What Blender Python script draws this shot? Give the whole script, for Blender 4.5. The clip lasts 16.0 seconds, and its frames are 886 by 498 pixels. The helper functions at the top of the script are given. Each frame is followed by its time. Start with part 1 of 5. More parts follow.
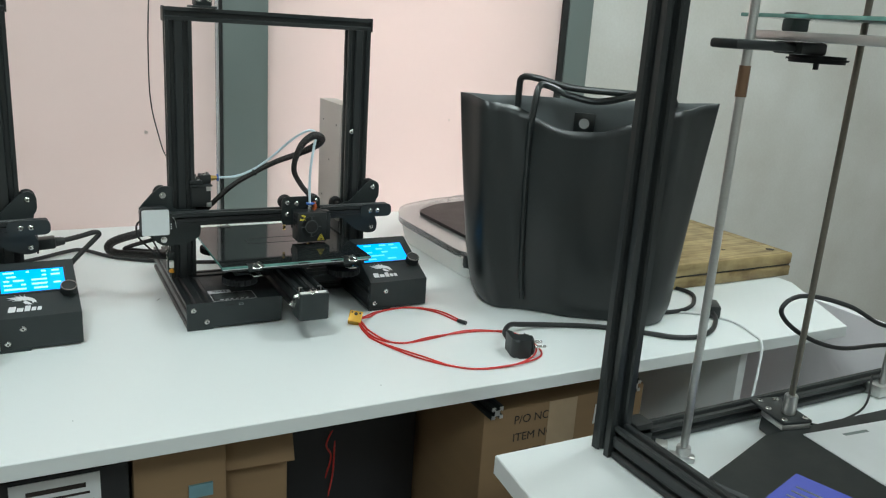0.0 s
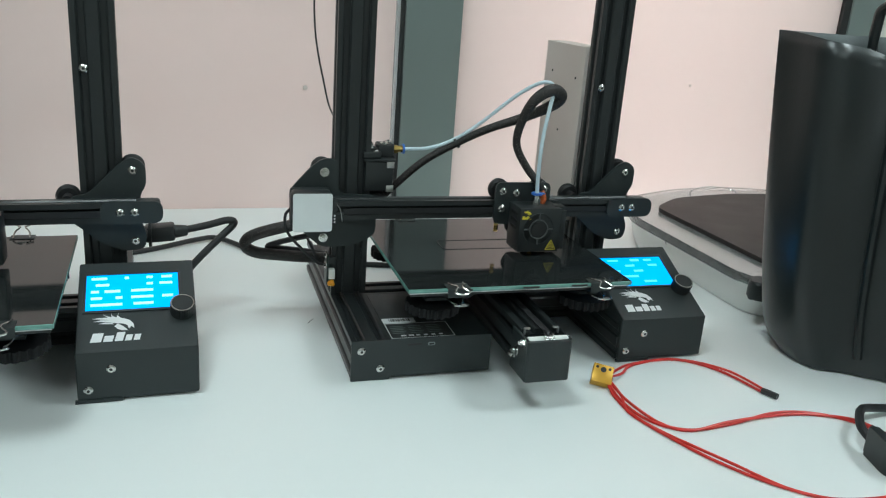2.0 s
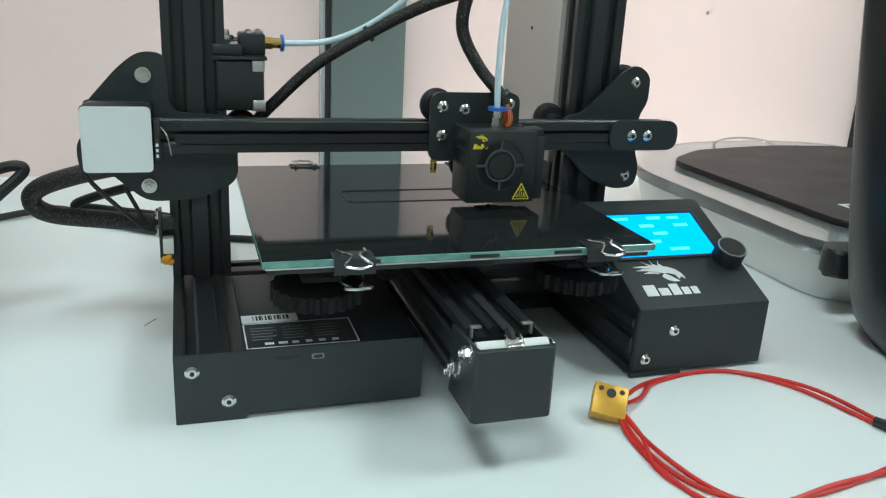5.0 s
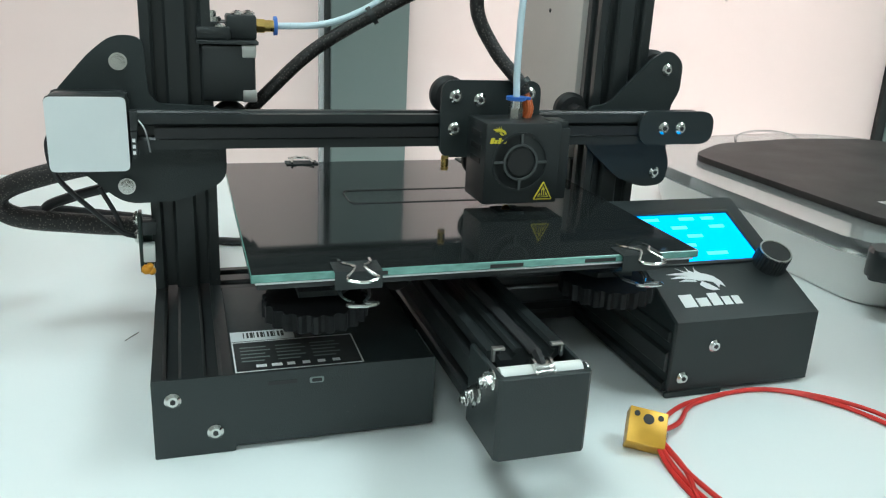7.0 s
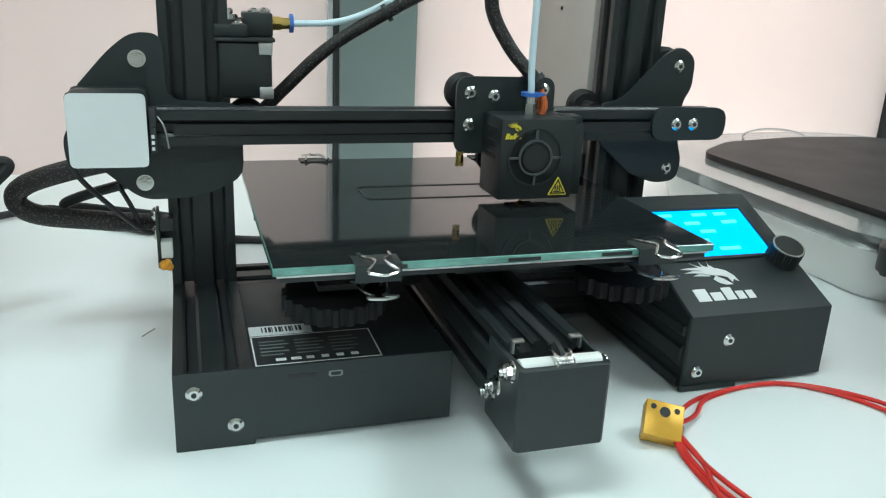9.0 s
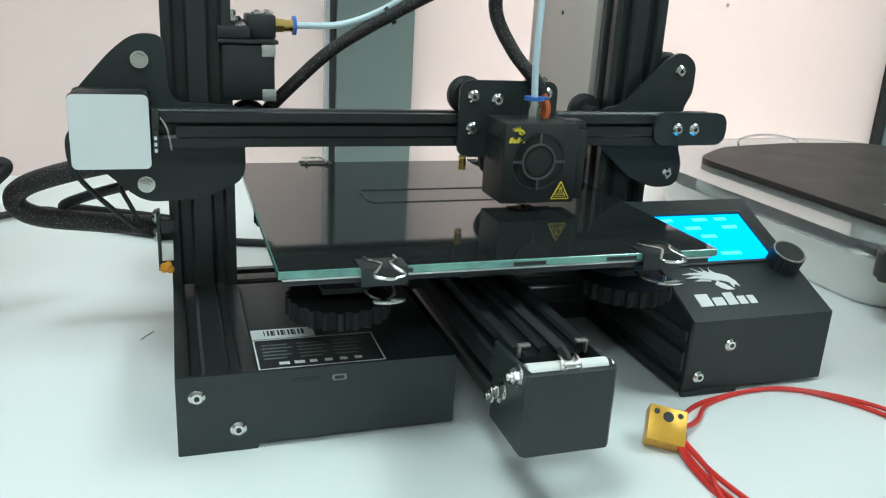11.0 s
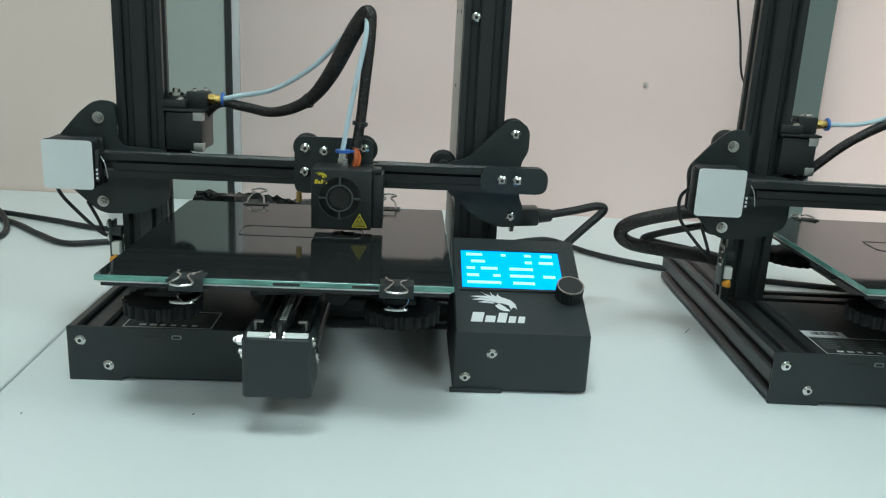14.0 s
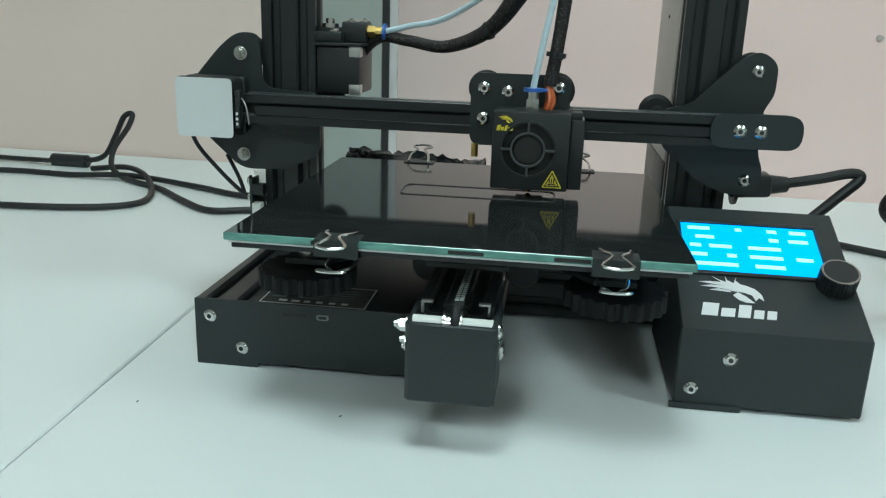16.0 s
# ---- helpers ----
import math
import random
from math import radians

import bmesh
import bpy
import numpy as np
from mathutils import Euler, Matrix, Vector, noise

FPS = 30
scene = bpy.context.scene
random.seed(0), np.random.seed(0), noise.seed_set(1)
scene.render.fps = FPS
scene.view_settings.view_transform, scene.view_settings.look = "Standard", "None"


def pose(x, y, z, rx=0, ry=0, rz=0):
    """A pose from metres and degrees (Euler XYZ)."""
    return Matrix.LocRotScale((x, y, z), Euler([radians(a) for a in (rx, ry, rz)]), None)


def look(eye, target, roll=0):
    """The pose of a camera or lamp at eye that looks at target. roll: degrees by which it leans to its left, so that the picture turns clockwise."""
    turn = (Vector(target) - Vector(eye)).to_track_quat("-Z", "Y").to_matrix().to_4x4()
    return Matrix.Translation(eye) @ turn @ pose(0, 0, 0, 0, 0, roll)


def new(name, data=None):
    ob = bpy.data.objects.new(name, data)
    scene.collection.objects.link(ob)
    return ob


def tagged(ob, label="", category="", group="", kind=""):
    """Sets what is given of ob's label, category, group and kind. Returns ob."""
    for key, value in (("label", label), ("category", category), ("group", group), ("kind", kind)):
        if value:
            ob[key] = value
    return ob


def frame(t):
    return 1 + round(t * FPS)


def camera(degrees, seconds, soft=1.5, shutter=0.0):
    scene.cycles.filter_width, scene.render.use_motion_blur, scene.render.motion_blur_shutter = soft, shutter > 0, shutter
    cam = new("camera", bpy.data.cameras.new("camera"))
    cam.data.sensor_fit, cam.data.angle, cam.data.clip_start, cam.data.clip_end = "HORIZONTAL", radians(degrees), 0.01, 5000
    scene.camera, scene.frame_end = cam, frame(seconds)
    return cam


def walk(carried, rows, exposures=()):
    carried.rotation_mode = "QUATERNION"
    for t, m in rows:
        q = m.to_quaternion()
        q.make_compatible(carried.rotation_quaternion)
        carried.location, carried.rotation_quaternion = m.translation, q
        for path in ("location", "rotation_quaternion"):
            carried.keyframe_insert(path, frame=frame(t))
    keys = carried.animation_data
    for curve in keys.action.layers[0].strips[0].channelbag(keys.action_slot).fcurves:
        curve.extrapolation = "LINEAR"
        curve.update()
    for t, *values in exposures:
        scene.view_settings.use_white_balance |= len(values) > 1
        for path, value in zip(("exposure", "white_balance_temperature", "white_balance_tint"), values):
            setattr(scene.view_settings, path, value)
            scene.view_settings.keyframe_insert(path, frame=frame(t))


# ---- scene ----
cam = camera(57.3, 16.0, 1.2)
PATH = [
    (0, (0.036, 0.225, 1.232), (0.964, 1.912, 0.69), 3.8),
    (0.5, (0.041, 0.354, 1.214), (0.987, 2.03, 0.669), 5.0),
    (1, (0.086, 0.501, 1.189), (0.927, 2.224, 0.621), 5.5),
    (1.5, (0.106, 0.605, 1.168), (0.779, 2.39, 0.569), 5.0),
    (2, (0.102, 0.697, 1.131), (0.709, 2.503, 0.521), 4.2),
    (2.5, (0.141, 0.773, 1.102), (0.744, 2.581, 0.495), 3.1),
    (3, (0.192, 0.872, 1.074), (0.795, 2.676, 0.456), 3.1),
    (3.5, (0.218, 0.926, 1.042), (0.845, 2.719, 0.417), 3.5),
    (3.7, (0.227, 0.928, 1.028), (0.84, 2.725, 0.401), 3.2),
    (5.8, (0.27, 1.013, 0.997), (0.891, 2.816, 0.393), 3.1),
    (6, (0.271, 1.019, 0.996), (0.891, 2.821, 0.39), 3.1),
    (6.5, (0.274, 1.03, 0.989), (0.894, 2.831, 0.379), 3.0),
    (7, (0.274, 1.033, 0.988), (0.89, 2.831, 0.366), 2.9),
    (7.5, (0.277, 1.03, 0.987), (0.89, 2.83, 0.367), 2.7),
    (8, (0.278, 1.028, 0.986), (0.889, 2.827, 0.361), 2.6),
    (8.5, (0.272, 1.029, 0.988), (0.885, 2.826, 0.36), 2.7),
    (8.7, (0.268, 1.03, 0.985), (0.878, 2.83, 0.365), 2.7),
    (11, (0.258, 1.035, 0.984), (0.893, 2.831, 0.376), 3.2),
    (11.5, (0.238, 0.987, 0.998), (0.878, 2.789, 0.411), 3.3),
    (12, (0.204, 0.919, 1.012), (0.836, 2.729, 0.443), 3.3),
    (12.5, (0.156, 0.872, 1.019), (0.752, 2.701, 0.473), 3.6),
    (13, (0.104, 0.834, 1.024), (0.571, 2.711, 0.515), 3.2),
    (13.5, (0.039, 0.82, 1.029), (0.308, 2.734, 0.514), 3.1),
    (14, (-0.019, 0.83, 1.024), (0.022, 2.76, 0.501), 2.9),
    (14.5, (-0.041, 0.858, 1.007), (-0.143, 2.784, 0.478), 2.4),
    (15, (-0.041, 0.904, 0.983), (-0.21, 2.826, 0.458), 2.4),
    (15.5, (-0.049, 0.94, 0.975), (-0.287, 2.855, 0.448), 2.2),
    (16, (-0.062, 0.963, 0.968), (-0.363, 2.861, 0.413), 1.9),
]
EXPOSURES = [(0.0, 0.12, 6200, 9), (1.5, 0.08, 6050, 7), (3.5, 0.12, 5950, 4), (7.0, 0.47, 5900, 3), (11.0, 0.47, 5900, 3), (12.0, 0.49, 5950, 4), (13.0, 0.07, 5950, 3), (14.5, 0.09, 5900, 1), (16.0, 0.1, 5900, 1)]
walk(cam, [(t, look(eye, target, roll)) for t, eye, target, roll in PATH], EXPOSURES)

# ---------------- world and light ----------------
TABLE = 0.75
world = bpy.data.worlds.new("world")
scene.world = world
world.use_nodes = True
sky = world.node_tree.nodes.new("ShaderNodeTexSky")
sky.sky_type, sky.sun_disc = "NISHITA", False
sky.sun_elevation, sky.sun_rotation = radians(35), radians(200)
world.node_tree.links.new(sky.outputs[0], world.node_tree.nodes["Background"].inputs[0])
world.node_tree.nodes["Background"].inputs[1].default_value = 0.05


def ceiling_lamp(x, y, z, sx, sy, watts, colour):
    data = bpy.data.lights.new("panel_lamp", "AREA")
    data.shape, data.size, data.size_y, data.energy, data.color = "RECTANGLE", sx, sy, watts, colour
    ob = new("panel_lamp", data)
    ob.matrix_world = pose(x, y, z)
    return ob


LAMPS = [(-0.2, 1.05, 11.0), (1.75, 1.0, 15.0), (-0.6, -0.9, 19.0), (1.6, -1.2, 16.0)]
BACKLIGHT = [(-0.32, 0.46, 16.5), (0.568, 1.40, 44.0)]
for lx, ly, watts in LAMPS:
    ceiling_lamp(lx, ly, 2.655, 0.55, 0.55, watts, (0.88, 1.0, 0.955))


# ---------------- materials ----------------
def mat(name, colour, rough=0.5, metal=0.0, vary=0.1, scale=20.0, bump=0.0, bump_scale=200.0, rough_vary=0.1,
        tint=None, coat=0.0, spec=0.5, sheen=0.0, stretch=(1, 1, 1)):
    """A painted, cast or moulded surface: two scales of colour variation, uneven gloss and fine relief."""
    m = bpy.data.materials.new(name)
    m.use_nodes = True
    nt = m.node_tree
    b = nt.nodes["Principled BSDF"]
    co = nt.nodes.new("ShaderNodeTexCoord")
    mp = nt.nodes.new("ShaderNodeMapping")
    mp.inputs["Scale"].default_value = stretch
    nt.links.new(co.outputs["Object"], mp.inputs[0])
    n1 = nt.nodes.new("ShaderNodeTexNoise")
    n1.inputs["Scale"].default_value, n1.inputs["Detail"].default_value = scale, 6
    n2 = nt.nodes.new("ShaderNodeTexNoise")
    n2.inputs["Scale"].default_value, n2.inputs["Detail"].default_value = bump_scale, 3
    for n in (n1, n2):
        nt.links.new(mp.outputs[0], n.inputs["Vector"])
    ramp = nt.nodes.new("ShaderNodeMix")
    ramp.data_type = "RGBA"
    dark = tuple(c * (1 - vary) for c in colour)
    light = tint if tint else tuple(min(1, c * (1 + vary)) for c in colour)
    ramp.inputs[6].default_value, ramp.inputs[7].default_value = (*dark, 1), (*light, 1)
    add = nt.nodes.new("ShaderNodeMath")
    add.operation = "MULTIPLY_ADD"
    add.inputs[1].default_value, add.inputs[2].default_value = 0.25, -0.12
    nt.links.new(n2.outputs[0], add.inputs[0])
    summ = nt.nodes.new("ShaderNodeMath")
    summ.operation = "ADD"
    nt.links.new(n1.outputs[0], summ.inputs[0])
    nt.links.new(add.outputs[0], summ.inputs[1])
    nt.links.new(summ.outputs[0], ramp.inputs[0])
    nt.links.new(ramp.outputs[2], b.inputs["Base Color"])
    rr = nt.nodes.new("ShaderNodeMapRange")
    rr.inputs[3].default_value, rr.inputs[4].default_value = max(0.02, rough - rough_vary), min(1, rough + rough_vary)
    nt.links.new(n1.outputs[0], rr.inputs[0])
    nt.links.new(rr.outputs[0], b.inputs["Roughness"])
    b.inputs["Metallic"].default_value = metal
    b.inputs["Coat Weight"].default_value = coat
    b.inputs["Specular IOR Level"].default_value = spec
    b.inputs["Sheen Weight"].default_value = sheen
    if bump:
        bp = nt.nodes.new("ShaderNodeBump")
        bp.inputs["Strength"].default_value, bp.inputs["Distance"].default_value = bump, 0.001
        nt.links.new(n2.outputs[0], bp.inputs["Height"])
        nt.links.new(bp.outputs[0], b.inputs["Normal"])
    return m


def glow(name, colour, strength):
    m = bpy.data.materials.new(name)
    m.use_nodes = True
    b = m.node_tree.nodes["Principled BSDF"]
    b.inputs["Base Color"].default_value = (*[c * 0.3 for c in colour], 1)
    b.inputs["Emission Color"].default_value = (*colour, 1)
    b.inputs["Emission Strength"].default_value = strength
    b.inputs["Roughness"].default_value = 0.25
    return m


def glass(name, colour, rough=0.0, ior=1.5, weight=1.0):
    m = bpy.data.materials.new(name)
    m.use_nodes = True
    b = m.node_tree.nodes["Principled BSDF"]
    b.inputs["Base Color"].default_value = (*colour, 1)
    b.inputs["Roughness"].default_value, b.inputs["IOR"].default_value = rough, ior
    b.inputs["Transmission Weight"].default_value = weight
    return m


ANODISED = mat("black_anodised_aluminium", (0.0195, 0.0225, 0.023), 0.36, 0.0, 0.2, 30, 0.05, 900)
STEEL_BLACK = mat("black_powder_coat", (0.0200, 0.0265, 0.0270), 0.47, 0.0, 0.15, 25, 0.25, 1400)
PLASTIC = mat("black_plastic", (0.0190, 0.0220, 0.0225), 0.42, 0.0, 0.15, 40, 0.08, 900)
RUBBER = mat("black_rubber", (0.012, 0.012, 0.013), 0.6, 0.0, 0.2, 60, 0.1, 600)
CABLE = mat("black_cable_sheath", (0.014, 0.014, 0.015), 0.5, 0.0, 0.2, 60, 0.05, 400)
STEEL = mat("bright_steel", (0.66, 0.66, 0.64), 0.2, 1.0, 0.1, 90, 0.05, 800)
ALU = mat("brushed_aluminium", (0.6, 0.6, 0.59), 0.4, 1.0, 0.12, 40, 0.08, 500, stretch=(1, 1, 12))
GALV = mat("grey_sheet_metal", (0.64, 0.585, 0.545), 0.5, 0.2, 0.08, 14, 0.08, 300)
BRASS = mat("brass", (0.72, 0.5, 0.16), 0.3, 1.0, 0.1, 80)
GOLD = mat("yellow_anodised_block", (0.62, 0.34, 0.035), 0.36, 0.35, 0.12, 120, 0.1, 900)
WHITE_LABEL = mat("white_label", (0.74, 0.76, 0.76), 0.4, 0.0, 0.03, 60)
WHITE_PRINT = mat("white_print", (0.8, 0.8, 0.8), 0.5, 0.0, 0.04, 80)
WHITE_NYLON = mat("white_nylon", (0.78, 0.78, 0.75), 0.4, 0.0, 0.05, 60)
YELLOW_PRINT = mat("yellow_print", (0.75, 0.62, 0.04), 0.5, 0.0, 0.05, 80)
ORANGE = mat("orange_glue", (0.75, 0.32, 0.02), 0.4, 0.0, 0.15, 200, 0.3, 300)
RED_WIRE = mat("red_silicone_wire", (0.62, 0.035, 0.028), 0.35, 0.0, 0.15, 60)
ORANGE_WIRE = mat("orange_red_wires", (0.55, 0.12, 0.03), 0.35, 0.0, 0.2, 200)
PTFE = mat("pale_ptfe_tube", (0.62, 0.74, 0.8), 0.3, 0.0, 0.05, 40, spec=0.6)
BLUE_CLIP = mat("blue_collet_clip", (0.05, 0.16, 0.55), 0.35, 0.0, 0.1, 80)
TABLE_WHITE = mat("white_laminate", (0.80, 0.83, 0.82), 0.42, 0.0, 0.025, 5, 0.06, 700, rough_vary=0.06)
TABLE_EDGE = mat("white_edge_band", (0.78, 0.80, 0.80), 0.4, 0.0, 0.04, 12, 0.04, 500)
WALL_PINK = mat("glossy_pink_panel", (0.74, 0.645, 0.612), 0.16, 0.0, 0.035, 2.2, 0.03, 60, rough_vary=0.05)

def translucent(m, share):
    """Lets light from behind come softly through a panel."""
    nt = m.node_tree
    b = nt.nodes["Principled BSDF"]
    tr = nt.nodes.new("ShaderNodeBsdfTranslucent")
    mx = nt.nodes.new("ShaderNodeMixShader")
    mx.inputs[0].default_value = share
    nt.links.new(b.inputs["Base Color"].links[0].from_socket, tr.inputs[0])
    nt.links.new(b.outputs[0], mx.inputs[1])
    nt.links.new(tr.outputs[0], mx.inputs[2])
    nt.links.new(mx.outputs[0], nt.nodes["Material Output"].inputs[0])


translucent(WALL_PINK, 0.35)
WALL_PALE = mat("glossy_pale_panel", (0.85, 0.685, 0.615), 0.16, 0.0, 0.035, 2.2, 0.03, 60, rough_vary=0.05)
WALL_WHITE = mat("stained_white_plaster", (0.66, 0.61, 0.53), 0.75, 0.0, 0.16, 3.4, 0.35, 120, tint=(0.86, 0.85, 0.82))
PALE_POST = mat("pale_grey_tone", (0.40, 0.43, 0.40), 0.4, 0.1, 0.06, 6, 0.05, 300)
MULLION = mat("grey_green_aluminium_post", (0.20, 0.235, 0.225), 0.45, 0.1, 0.06, 6, 0.05, 300)
GASKET = mat("dark_gasket", (0.02, 0.02, 0.02), 0.6, 0.0, 0.15, 40)
STRIP = mat("white_translucent_strip", (0.9, 0.9, 0.9), 0.35, 0.0, 0.02, 20)
translucent(STRIP, 0.6)
CEILING = mat("white_ceiling_board", (0.72, 0.72, 0.70), 0.85, 0.0, 0.04, 6, 0.2, 200)
FLOOR = mat("grey_floor_tile", (0.25, 0.24, 0.23), 0.4, 0.0, 0.15, 4, 0.1, 120)
ROOM = mat("pale_room_paint", (0.66, 0.64, 0.60), 0.7, 0.0, 0.05, 3, 0.15, 180)
LEATHER = mat("black_smooth_leather", (0.0050, 0.0088, 0.0096), 0.37, 0.0, 0.35, 9, 0.14, 420, rough_vary=0.08, spec=0.85)
WALL_FILL = mat("lilac_white_wall_fill", (0.84, 0.82, 0.85), 0.5, 0.0, 0.03, 4, 0.05, 200)
WHEEL_BLACK = mat("matt_black_nylon", (0.007, 0.007, 0.008), 0.65, 0.0, 0.2, 60, spec=0.3)
LINING = mat("dark_grey_suede_lining", (0.15, 0.165, 0.168), 0.85, 0.0, 0.15, 30, 0.3, 700, sheen=0.2)
CARD = mat("brown_cardboard", (0.26, 0.165, 0.085), 0.8, 0.0, 0.14, 7, 0.2, 260, stretch=(1, 1, 6))
CARD_INK = mat("black_carton_ink", (0.03, 0.022, 0.018), 0.8, 0.0, 0.2, 60)
TAPE = mat("clear_packing_tape", (0.42, 0.31, 0.20), 0.18, 0.0, 0.15, 20)
SCAN_WHITE = mat("off_white_plastic", (0.80, 0.80, 0.78), 0.35, 0.0, 0.03, 15, 0.03, 500)
SCAN_PAD = mat("brown_black_rubber_pad", (0.022, 0.018, 0.017), 0.55, 0.0, 0.15, 20, 0.15, 900)
DARK_BOX = mat("black_case_under_table", (0.012, 0.012, 0.014), 0.55, 0.0, 0.2, 15, 0.1, 300)
SCREEN = glow("lcd_backlight", (0.004, 0.37, 1.0), 1.45)
SCREEN_TEXT = glow("lcd_lit_text", (0.35, 0.86, 1.0), 1.5)
SCREEN_DIM = glow("lcd_faint_text", (0.10, 0.58, 1.0), 1.45)
TEAL_TAPE = mat("pale_teal_tape", (0.16, 0.30, 0.34), 0.5, 0.0, 0.15, 60)
DARK_SCREW = mat("oiled_lead_screw", (0.20, 0.18, 0.15), 0.4, 0.8, 0.2, 300, 0.3, 900)
TOUCH = glow("touch_screen_blue", (0.06, 0.08, 0.33), 0.9)
LAMP_FACE = glow("lamp_diffuser", (0.95, 1.0, 0.98), 3.0)
GLASS_TOP = mat("black_backed_glass", (0.016, 0.018, 0.018), 0.075, 0.0, 0.35, 14, 0.0, 90, rough_vary=0.045, spec=0.68)
GLASS_CLEAR = glass("clear_glass", (0.90, 0.97, 0.95), 0.03)
GLASS_EDGE = mat("green_glass_edge", (0.10, 0.33, 0.28), 0.12, 0.0, 0.75, 55, spec=0.8, tint=(0.30, 0.62, 0.54), stretch=(1, 1, 3))
CLEAR = glass("clear_acrylic_rim", (0.80, 0.82, 0.82), 0.06, 1.47, 0.9)
BRONZE = mat("brown_bronze", (0.22, 0.13, 0.08), 0.45, 0.6, 0.15, 60)
PCB = mat("green_black_circuit_board", (0.02, 0.035, 0.03), 0.4, 0.0, 0.3, 200)
BED_BLACK = mat("black_bed_sheet", (0.016, 0.017, 0.018), 0.5, 0.0, 0.25, 12)
GUARD = mat("dark_grey_fan_guard", (0.07, 0.075, 0.075), 0.5, 0.0, 0.1, 60)
CHIP = mat("bare_chipped_plaster", (0.53, 0.50, 0.43), 0.9, 0.0, 0.25, 90, 0.4, 300)
FILM = mat("black_plastic_film", (0.02, 0.021, 0.022), 0.16, 0.0, 0.2, 40, spec=0.7)
PRINTED = mat("dark_printed_filament", (0.02, 0.02, 0.02), 0.4, 0.0, 0.2, 90)


def dusty(m, cover, share, speck=(0.17, 0.18, 0.175)):
    """Fine pale dust and scratches lying on a dark surface."""
    nt = m.node_tree
    b = nt.nodes["Principled BSDF"]
    old = b.inputs["Base Color"].links[0].from_socket
    co = nt.nodes.new("ShaderNodeTexCoord")
    fine = nt.nodes.new("ShaderNodeTexNoise")
    fine.inputs["Scale"].default_value, fine.inputs["Detail"].default_value = 520, 2
    broad = nt.nodes.new("ShaderNodeTexNoise")
    broad.inputs["Scale"].default_value, broad.inputs["Detail"].default_value = 16, 4
    for n in (fine, broad):
        nt.links.new(co.outputs["Object"], n.inputs["Vector"])
    mul = nt.nodes.new("ShaderNodeMath")
    mul.operation = "MULTIPLY_ADD"
    mul.inputs[1].default_value = 0.35
    nt.links.new(broad.outputs[0], mul.inputs[0])
    nt.links.new(fine.outputs[0], mul.inputs[2])
    cut = nt.nodes.new("ShaderNodeMapRange")
    cut.inputs[1].default_value, cut.inputs[2].default_value, cut.inputs[4].default_value = cover, cover + 0.07, share
    nt.links.new(mul.outputs[0], cut.inputs[0])
    mx = nt.nodes.new("ShaderNodeMix")
    mx.data_type = "RGBA"
    mx.inputs[7].default_value = (*speck, 1)
    nt.links.new(cut.outputs[0], mx.inputs[0])
    nt.links.new(old, mx.inputs[6])
    nt.links.new(mx.outputs[2], b.inputs["Base Color"])


for m_, cover_, share_ in ((ANODISED, 0.90, 0.5), (STEEL_BLACK, 0.93, 0.45), (PLASTIC, 0.93, 0.4), (GLASS_TOP, 0.94, 0.5), (SCAN_PAD, 0.92, 0.4)):
    dusty(m_, cover_, share_)


def braid_material():
    m = mat("braided_sleeve", (0.018, 0.014, 0.013), 0.5, 0.0, 0.3, 60, 0.0)
    nt = m.node_tree
    b = nt.nodes["Principled BSDF"]
    co = nt.nodes.new("ShaderNodeTexCoord")
    v = nt.nodes.new("ShaderNodeTexVoronoi")
    v.inputs["Scale"].default_value = 620
    nt.links.new(co.outputs["Object"], v.inputs["Vector"])
    pick = nt.nodes.new("ShaderNodeValToRGB")
    pick.color_ramp.elements[0].position, pick.color_ramp.elements[0].color = 0.10, (0.15, 0.125, 0.11, 1)
    pick.color_ramp.elements[1].position, pick.color_ramp.elements[1].color = 0.34, (0.013, 0.0105, 0.010, 1)
    nt.links.new(v.outputs["Distance"], pick.inputs[0])
    nt.links.new(pick.outputs[0], b.inputs["Base Color"])
    bp = nt.nodes.new("ShaderNodeBump")
    bp.inputs["Strength"].default_value, bp.inputs["Distance"].default_value = 0.4, 0.001
    nt.links.new(v.outputs["Distance"], bp.inputs["Height"])
    nt.links.new(bp.outputs[0], b.inputs["Normal"])
    return m


